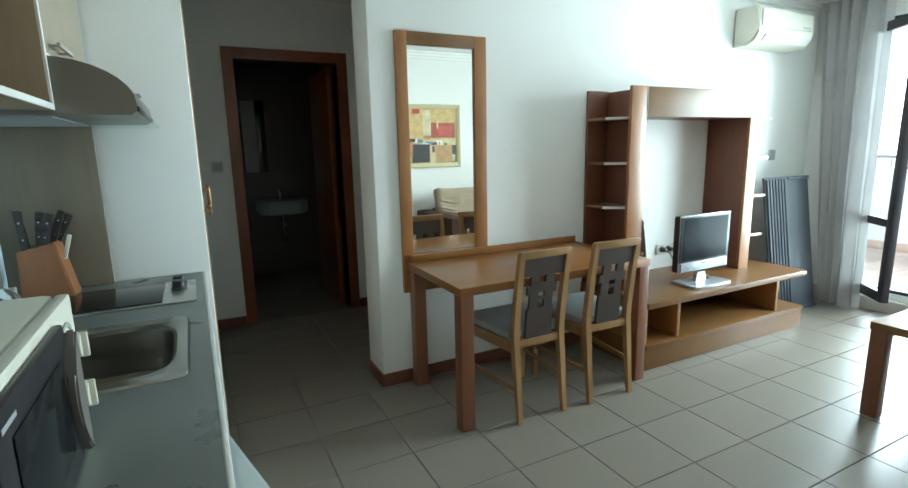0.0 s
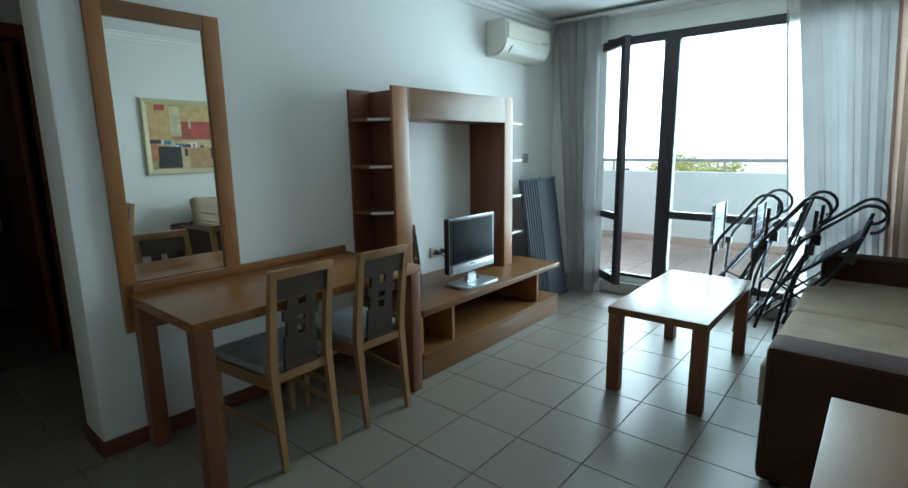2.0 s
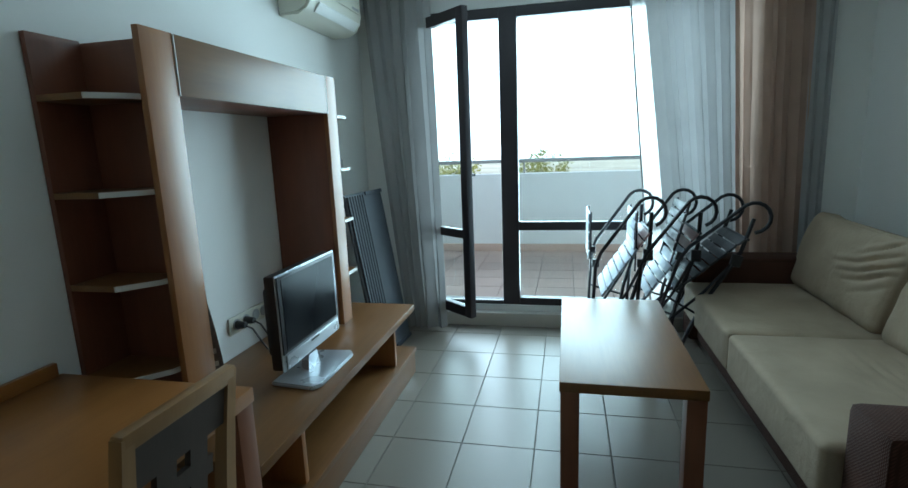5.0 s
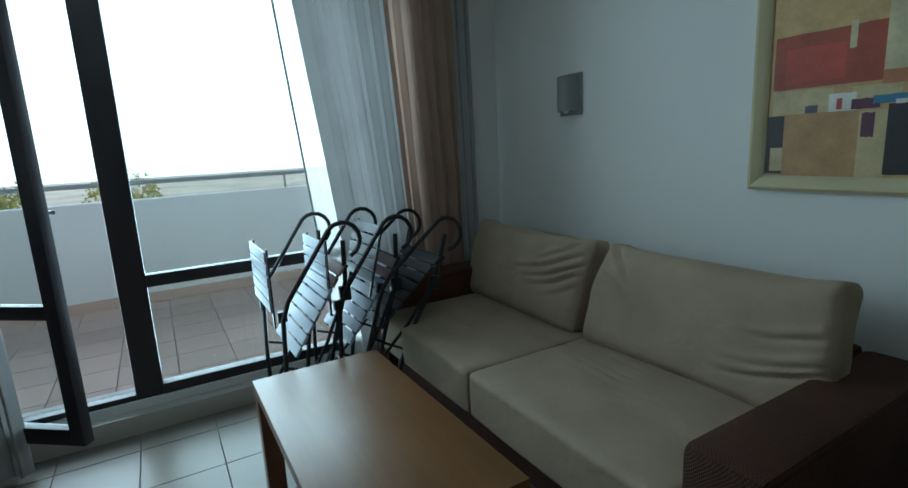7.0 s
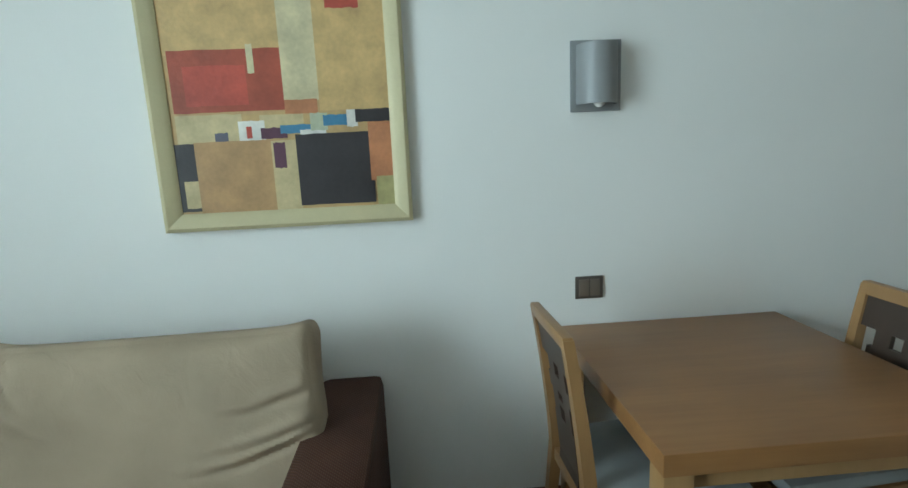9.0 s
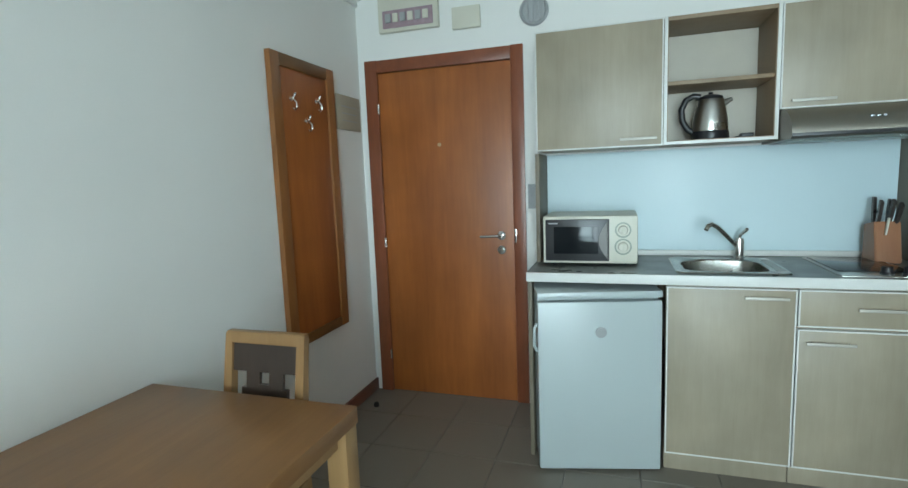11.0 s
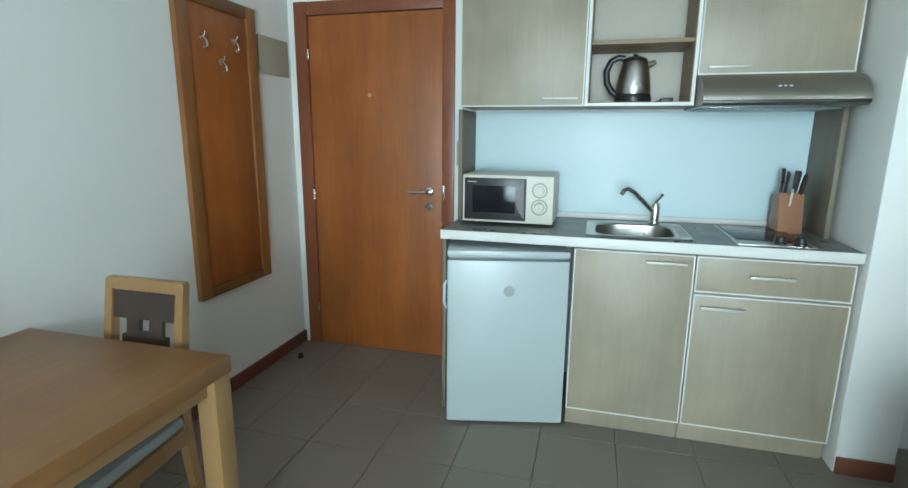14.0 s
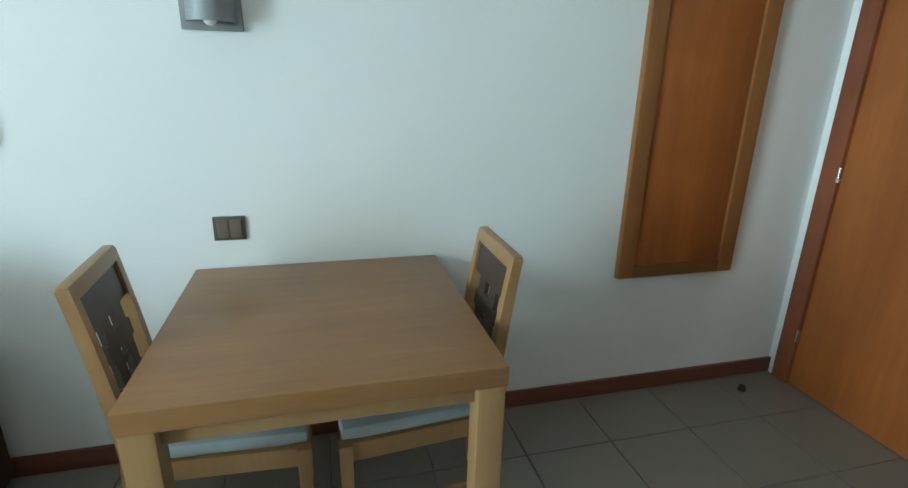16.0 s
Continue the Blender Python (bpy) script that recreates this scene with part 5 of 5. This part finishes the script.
part("hem", tube(bmesh.new(), [(5.447, 1.435, 2.445), (5.442, 1.37, 1.7), (5.447, 1.295, 0.9), (5.447, 1.22, 0.115)], 0.006), M_CURTAIN, sheer, "darker stitched hem")
solid("curtain_track", boxes([(5.30, 5.465, 0.03, YN - 0.08, 2.452, 2.472)], 0.003), M_EDGE, "white curtain track under the ceiling", "curtain rail")


# ---- sofa corner ----
def sofa():
    c = thing("sofa", (4.23, 0.03, 0), "two-seat beige fabric sofa with dark brown woven arms", "sofa")
    a, b, ow = -1.15, 1.145, 0.205
    for x0, x1 in ((a, a + ow), (b - ow, b)):
        bm = boxes([(x0, x1, 0.01, 1.0, 0.03, 0.592)], 0.03)
        part("arm", bm, M_SOFAB, c, "dark brown woven arm")
    part("base", boxes([(a + ow + 0.001, b - ow - 0.001, 0.03, 0.95, 0.05, 0.24)], 0.015), M_SOFAB, c, "dark brown base")
    part("back_frame", boxes([(a + ow + 0.001, b - ow - 0.001, 0.005, 0.16, 0.2405, 0.60)], 0.03), M_SOFAB, c)
    w = (b - a - 2 * ow) / 2
    seat_lines = [(-0.95, -0.02 - 0.085 * k, 0.9 - 0.1 * (k % 3), 0.10 - 0.10 * k, 0.0035) for k in range(6)]
    back_lines = [
        [(0.46, 0.16, 0.92, 0.99, 0.014), (0.34, -0.12, 0.90, 0.50, 0.011), (0.60, 0.50, 0.72, 0.98, 0.006), (-0.22, -0.62, -0.97, -0.24, 0.012), (-0.30, -0.42, -0.97, -0.12, 0.010), (-0.40, 0.02, -0.97, 0.26, 0.007)],
        [(-0.34, 0.34, -0.90, 0.93, 0.010), (0.02, 0.06, -0.97, 0.66, 0.012), (-0.12, -0.12, -0.99, 0.46, 0.014), (-0.26, -0.26, -0.99, 0.26, 0.012), (-0.42, -0.46, -0.99, 0.02, 0.006)],
    ]
    for i, cx in enumerate((-w / 2, w / 2)):
        s = cushion_mesh(w - 0.006, 0.89, 0.215, 60 if i == 0 else 24, 0.25, 0.08, 1, seat_lines if i == 0 else (), 0.004, i + 2)
        for v in s.verts:
            v.co += Vector((cx, 0.60, 0.335))
        part("seat_cushion", s, M_SOFA, c, "beige seat cushion with soft creases")
        qx, qw = ((-0.515, 0.985), (0.53, 1.0))[i]
        q = cushion_mesh(qw, 0.46, 0.20, 84, 0.46, 0.42, -1, back_lines[i], 0.012, i * 7 + 11)
        for v in q.verts:
            v.co.x += 0.012 * noise.noise(v.co * 4)
            top = max(0.0, v.co.y / 0.225)
            side = max(0.0, (-1 if i else 1) * v.co.x / (qw / 2) - 0.55)
            v.co.z += 0.09 * side * top + (0.02 * top * top)
            v.co.x *= 1 - 0.035 * top
            v.co.y += 0.022 * top ** 3 * min(1.0, abs(v.co.x) / (qw * 0.47)) ** 9 - 0.008 * top
        m = pose(qx, 0.315, 0.642, 105, 0, 1.5 - 3 * i)
        bmesh.ops.transform(q, matrix=m, verts=q.verts)
        part("back_cushion", q, M_SOFA, c, "slumped beige back cushion with creases")
    for x in (a + 0.06, b - 0.06):
        for y in (0.07, 0.93):
            part("foot", rod(bmesh.new(), (x, y, 0), (x, y, 0.035), 0.022, 12), M_BLACK, c)


sofa()


def sconce(at):
    c = thing("wall_lamp", at, "unlit grey metal half-round wall lamp", "wall lamp", "wall lamps")
    part("back_plate", boxes([(-0.083, 0.083, 0.001, 0.012, 0, 0.222)], 0.002), M_SCONCE, c)
    bm = bmesh.new()
    n = 14
    ring_o = [(-0.066 * math.cos(k * math.pi / n), 0.012 + 0.075 * math.sin(k * math.pi / n)) for k in range(n + 1)]
    ring_i = [(-0.062 * math.cos(k * math.pi / n), 0.012 + 0.070 * math.sin(k * math.pi / n)) for k in range(n + 1)]
    prism(bm, ring_o + ring_i[::-1], "z", 0.022, 0.207)
    part("shade", bm, M_SCONCE, c)
    b = bmesh.new()
    bmesh.ops.create_uvsphere(b, u_segments=16, v_segments=10, radius=0.02, matrix=pose(0, 0.045, 0.03))
    part("bulb", b, M_BULB, c)
    part("holder", rod(bmesh.new(), (0, 0.045, 0.045), (0, 0.045, 0.11), 0.016, 14), M_GREYPL, c)


sconce((2.332, 0.0, 1.434))
sconce((4.752, 0.0, 1.468))


def painting():
    c = thing("painting", (2.947, 0.0, 1.11), "abstract painting of ochre red and black blocks, pale gold frame", "painting")
    W, H, f = 0.787, 0.775, 0.056
    o = bmesh.new()
    prof = [(0.0, 0.001), (0.0, 0.026), (0.012, 0.032), (0.04, 0.026), (f, 0.014), (f, 0.001)]
    for side in range(4):
        lens = W if side % 2 == 0 else H
        bm2 = bmesh.new()
        a = [bm2.verts.new((p, y, p)) for p, y in prof]
        b = [bm2.verts.new((lens - p, y, p)) for p, y in prof]
        k = len(prof)
        for i in range(k):
            bm2.faces.new((a[i], a[(i + 1) % k], b[(i + 1) % k], b[i]))
        m = [pose(0, 0, 0), Matrix.Translation((W, 0, 0)) @ pose(0, 0, 0, 0, -90, 0), Matrix.Translation((W, 0, H)) @ pose(0, 0, 0, 0, 180, 0), Matrix.Translation((0, 0, H)) @ pose(0, 0, 0, 0, 90, 0)][side]
        bmesh.ops.transform(bm2, matrix=m, verts=bm2.verts)
        part("frame_side", bm2, M_GOLD, c)
    part("canvas", boxes([(f - 0.002, W - f + 0.002, 0.002, 0.010, f - 0.002, H - f + 0.002)]), PAINT["ochre"], c, "canvas painted in ochre")
    w, h = W - 2 * f, H - 2 * f
    layer = [0]

    def patch(colour, u0, u1, v0, v1, skew=0.0):
        layer[0] += 1
        y = 0.0102 + 0.00012 * layer[0]
        bm = bmesh.new()
        pts = []
        for k in range(9):
            t = k / 8
            pts.append((u0 + (u1 - u0) * t, v0 + skew * t + 0.006 * noise.noise(Vector((t * 5, layer[0], 0)))))
        for k in range(9):
            t = 1 - k / 8
            pts.append((u0 + (u1 - u0) * t, v1 + skew * t + 0.006 * noise.noise(Vector((t * 5, layer[0], 4)))))
        pts = [(f + w * (1 - max(0, min(1, u))), f + h * (1 - max(0, min(1, v)))) for u, v in pts]
        prism(bm, pts, "y", y, y + 0.0001)
        part("colour_patch", bm, PAINT[colour], c, smooth=False)

    patch("amber", 0, 0.52, 0, 0.27)
    patch("cream", 0.52, 0.68, 0.02, 0.49)
    patch("amber", 0.68, 1.0, 0.0, 0.54)
    patch("red", 0.02, 0.52, 0.25, 0.53)
    patch("scarlet", 0.08, 0.36, 0.32, 0.50)
    patch("cream", 0.37, 0.40, 0.23, 0.36)
    patch("scarlet", 0.74, 0.89, 0, 0.085)
    patch("sand", 0.02, 0.32, 0.54, 0.67)
    patch("rust", 0.52, 0.67, 0.485, 0.55)
    patch("sand", 0.40, 0.60, 0.55, 0.63)
    patch("white", 0.30, 0.42, 0.575, 0.665)
    patch("scarlet", 0.335, 0.36, 0.60, 0.655)
    patch("slate", 0.19, 0.25, 0.625, 0.67)
    patch("plum", 0.40, 0.52, 0.61, 0.66)
    patch("blue", 0.49, 0.63, 0.60, 0.64)
    patch("white", 0.58, 0.70, 0.625, 0.665)
    patch("sage", 0.63, 0.71, 0.55, 0.63)
    patch("blue", 0.69, 0.81, 0.56, 0.61)
    patch("white", 0.80, 0.85, 0.54, 0.62)
    patch("charcoal", 0.84, 1.0, 0.54, 0.60)
    patch("charcoal", 0.0, 0.09, 0.67, 0.99)
    patch("sand", 0.025, 0.105, 0.845, 0.975)
    patch("tan", 0.09, 0.45, 0.665, 1.0)
    patch("sand", 0.44, 0.56, 0.67, 1.0)
    patch("plum", 0.45, 0.505, 0.68, 0.80)
    patch("charcoal", 0.555, 0.91, 0.645, 0.985)
    patch("rust", 0.895, 1.0, 0.60, 0.88)
    patch("olive", 0.92, 1.0, 0.86, 1.0)


PAINT = {k: surface("paint_" + k, v, 0.5, vary=0.3, scale=11, bump=0.2, fine=70) for k, v in {
    "ochre": (0.52, 0.34, 0.15), "amber": (0.60, 0.40, 0.17), "cream": (0.62, 0.54, 0.33), "red": (0.38, 0.075, 0.04), "scarlet": (0.50, 0.08, 0.05),
    "sand": (0.55, 0.44, 0.24), "rust": (0.50, 0.20, 0.09), "white": (0.70, 0.68, 0.62), "slate": (0.10, 0.10, 0.13), "plum": (0.10, 0.035, 0.06),
    "blue": (0.05, 0.20, 0.33), "sage": (0.45, 0.48, 0.33), "charcoal": (0.035, 0.03, 0.032), "tan": (0.46, 0.27, 0.12), "olive": (0.40, 0.36, 0.16)}.items()}
painting()


def folded_chair(at, turn, lean, label, dark=False):
    """A folded garden chair: bent tube sides with curled arms, slatted seat and back, leaning south."""
    c = thing("folding_chair", at, label, "folding chair", "folded garden chairs")
    c.matrix_world = pose(*at, 0, 0, turn) @ pose(0, 0, 0, lean, 0, 0)
    hw = 0.235
    for s in (-1, 1):
        x = s * hw
        curl = [(x, -0.02 + 0.085 * math.cos(a), 0.925 + 0.085 * math.sin(a)) for a in [0.75 + j * 0.4 for j in range(10)]]
        part("side_tube", tube(bmesh.new(), [(x, 0.30, 0.012), (x, 0.30, 0.30), (x, 0.285, 0.60), (x, 0.255, 0.68)] + curl, 0.011), M_TUBE, c)
        x2 = s * (hw - 0.03)
        part("cross_leg", tube(bmesh.new(), [(x2, 0.115, 0.012), (x2, 0.10, 0.18), (x2, 0.075, 0.36), (x2, 0.0, 0.62), (x2, -0.025, 0.72), (x2, -0.03, 0.92)], 0.012), M_TUBE, c)
        part("brace", tube(bmesh.new(), [(x2, 0.29, 0.10), (x2, 0.20, 0.26), (x2, 0.09, 0.44), (x2, -0.01, 0.66)], 0.009), M_TUBE, c)
        part("stay", tube(bmesh.new(), [(x2, 0.29, 0.36), (x2, 0.20, 0.33), (x2, 0.09, 0.30)], 0.007), M_TUBE, c)
        part("pivot", boxes([(x2 - 0.018, x2 + 0.018, -0.045, 0.01, 0.63, 0.70)], 0.006), M_BLACK, c)
        part("pivot", boxes([(x2 - 0.016, x2 + 0.016, 0.262, 0.305, 0.585, 0.635)], 0.005), M_BLACK, c)
    tilt = math.degrees(math.atan2(0.27, 0.40))
    for k in range(8):
        t = (k + 0.5) / 8
        b = boxes([(-hw + 0.018, hw - 0.018, -0.007, 0.007, -0.0255, 0.0255)], 0.004)
        bmesh.ops.transform(b, matrix=pose(0, 0.245 - 0.27 * t, 0.40 + 0.40 * t, tilt), verts=b.verts)
        part("seat_slat", b, M_SLATSHADE if dark else M_SLATRED if k > 5 else M_SLAT, c, "slat coloured dark for shade" if dark else "reddish slat" if k > 5 else "pale slat, coloured blue-grey for backlit shade")
    for s in (-1, 1):
        part("seat_rail", rod(bmesh.new(), (s * (hw - 0.06), 0.240, 0.39), (s * (hw - 0.06), -0.035, 0.80), 0.007, 8), M_TUBE, c)
    for k in range(5):
        z = 0.63 + k * 0.058
        part("back_slat", boxes([(-hw + 0.04, hw - 0.04, 0.316, 0.328, z, z + 0.05)], 0.004), M_SLATSHADE if dark else M_SLAT, c, "slat of the folded back")
    for s in (-1, 1):
        part("back_strut", boxes([(s * (hw - 0.07) - 0.009, s * (hw - 0.07) + 0.009, 0.306, 0.3155, 0.55, 0.92)], 0.002), M_TUBE, c)
    for y, z in ((0.30, 0.14), (0.11, 0.10), (-0.03, 0.80)):
        part("cross_bar", rod(bmesh.new(), (-hw, y, z), (hw, y, z), 0.008, 8), M_TUBE, c)
    return c


folded_chair((5.09, 1.36, 0.004), 0, 0, "folded black-framed garden chair with pale slats by the window")
folded_chair((5.08, 1.11, 0.004), 0, 1, "folded black-framed garden chair with pale slats by the window")
# last argument: slats take the colour darkened for shade
folded_chair((5.07, 1.055, 0.004), 0, 15, "folded black-framed garden chair with shade-darkened slats leaning over the sofa arm", True)


# ---- balcony and distance ----
structure("balcony_floor", [(5.67, 8.15, -2.4, 5.6, -0.1, 0.035)], surface("balcony_joint", (0.27, 0.23, 0.20), 0.9), "balcony slab with cement joints", "floor")
structure("parapet", [(7.95, 8.15, -2.4, 5.6, 0.035, 0.995), (5.67, 8.15, -2.6, -2.4, -0.1, 0.995), (5.67, 8.15, 5.6, 5.8, -0.1, 0.995)], M_PLASTER, "white rendered balcony parapet", "parapet", 0.01)
structure("parapet_skirting", [(7.935, 7.949, -2.4, 5.6, 0.045, 0.14)], M_TERRA, "terracotta tile strip along the parapet", "skirting", 0.002)


# added wall, out of view: stops sun passing the south end onto the parapet
structure("sun_block_side", [(5.674, 5.77, -6.0, 0.25, 0.05, 2.9)], M_PLASTER, "unseen white wall added beside the window to shade the parapet", "wall", 0.004)


# unseen block added over the flat so the sun misses the parapet's inner face
structure("sun_block_above", [(-0.2, 5.67, -6.0, 7.0, 2.66, 5.6)], M_PLASTER, "unseen white block added above the flat to shade the balcony", "wall", 0.01)


def railing():
    c = thing("balcony_rail", (8.05, 1.6, 0.995), "grey metal handrail above the parapet", "railing")
    part("handrail", rod(bmesh.new(), (0, -4.0, 0.15), (0, 4.0, 0.15), 0.022, 14), M_GREYPL, c)
    for k in range(6):
        y = -3.6 + k * 1.44
        part("post", rod(bmesh.new(), (0, y, 0.0), (0, y, 0.14), 0.012, 10), M_GREYPL, c)


railing()

def haze(name, colour, strength):
    m, ns, ls, bsdf = nodes_of(name)
    e = ns.new("ShaderNodeEmission")
    e.inputs[0].default_value, e.inputs[1].default_value = (*colour, 1), strength
    ls.new(e.outputs[0], ns["Material Output"].inputs[0])
    return m


solid("backdrop", boxes([(400, 402, -900, 900, -12, 520)]), haze("bright_haze", (0.82, 0.97, 1.06), 3.2), "bright white hazy sky beyond the land", "sky", "structure")
solid("ground", boxes([(8.6, 900, -900, 900, -10.2, -10.0)]), M_LAND, "dry green land far below the balcony, paled for bright haze", "ground", "structure")


def tree(x, y, base, height, spread, seed):
    c = thing("tree", (x, y, base), "leafy green tree below the balcony", "tree", "trees below the balcony")
    rnd = random.Random(seed)
    t = bmesh.new()
    rod(t, (0, 0, 0), (0.1, 0, height * 0.6), 0.28, 10, 0.12)
    for k in range(6):
        a = rnd.uniform(0, math.tau)
        rod(t, (0.08, 0, height * (0.35 + 0.05 * k)), (math.cos(a) * spread * 0.6, math.sin(a) * spread * 0.6, height * (0.62 + 0.05 * k)), 0.09, 7, 0.03)
    part("trunk", t, M_BARK, c)
    pts, faces = [], []
    for _ in range(70):
        a, r = rnd.uniform(0, math.tau), spread * math.sqrt(rnd.random())
        cz = height * 0.72 + rnd.uniform(-1, 1) * height * 0.26 * math.sqrt(max(0.05, 1 - (r / spread) ** 2))
        cx, cy = r * math.cos(a), r * math.sin(a)
        for _ in range(45):
            p = Vector((cx, cy, cz)) + Vector((rnd.gauss(0, 0.35), rnd.gauss(0, 0.35), rnd.gauss(0, 0.28)))
            d, e = Vector((rnd.uniform(-1, 1), rnd.uniform(-1, 1), rnd.uniform(-1, 1))).normalized() * 0.16, Vector((rnd.uniform(-1, 1), rnd.uniform(-1, 1), rnd.uniform(-1, 1))).normalized() * 0.09
            n = len(pts)
            pts += [p - d, p + e, p + d, p - e]
            faces.append((n, n + 1, n + 2, n + 3))
    me = bpy.data.meshes.new("crown")
    me.from_pydata(pts, [], faces)
    me.materials.append(M_LEAF)
    ob = new("crown", me)
    ob.parent = c
    return c


for i, (x, y, h) in enumerate(((38, 10.5, 11.2), (52, 4.0, 10.8), (56, 17.0, 11.1))):
    tree(x, y, -10.0, h, 2.8, 20 + i)


# ---- floor tiles, piece by piece ----
TILE_X, TILE_Y, GX, GY = 0.35, 0.331, 4.175, 1.955
def unit_tile(name, material, thick, bevel):
    bm = box(bmesh.new(), -0.5, 0.5, -0.5, 0.5, 0, thick)
    top = [e for e in bm.edges if all(v.co.z > thick / 2 for v in e.verts)]
    bmesh.ops.bevel(bm, geom=top, offset=bevel, segments=1, affect="EDGES")
    return mesh_of(name, bm, material, False)


def lay(parent, me, areas, gx, gy, size, size_y, joint, z):
    for ax0, ax1, ay0, ay1 in areas:
        for i in range(math.floor((ax0 - gx) / size), math.ceil((ax1 - gx) / size)):
            for j in range(math.floor((ay0 - gy) / size_y), math.ceil((ay1 - gy) / size_y)):
                x0, x1 = max(ax0, gx + i * size + joint / 2), min(ax1, gx + (i + 1) * size - joint / 2)
                y0, y1 = max(ay0, gy + j * size_y + joint / 2), min(ay1, gy + (j + 1) * size_y - joint / 2)
                if x1 - x0 < 0.012 or y1 - y0 < 0.012:
                    continue
                ob = new("tile", me)
                ob.parent = parent
                ob.matrix_local = Matrix.LocRotScale(((x0 + x1) / 2, (y0 + y1) / 2, z), None, (x1 - x0, y1 - y0, 1))


lay(bpy.data.objects["floor"], unit_tile("tile", M_TILE, 0.006, 0.004), [(0.0, 5.40, 0.0, YN), (0.5, 1.482, YN, 3.575), (0.5, 2.6, 3.575, YB)], GX, GY, TILE_X, TILE_Y, 0.0035, -0.006)
lay(bpy.data.objects["balcony_floor"], unit_tile("tile_balcony", M_TERRA, 0.010, 0.006), [(5.67, 7.935, -1.6, 4.6)], 6.0, 0.1, 0.33, 0.33, 0.004, 0.035)
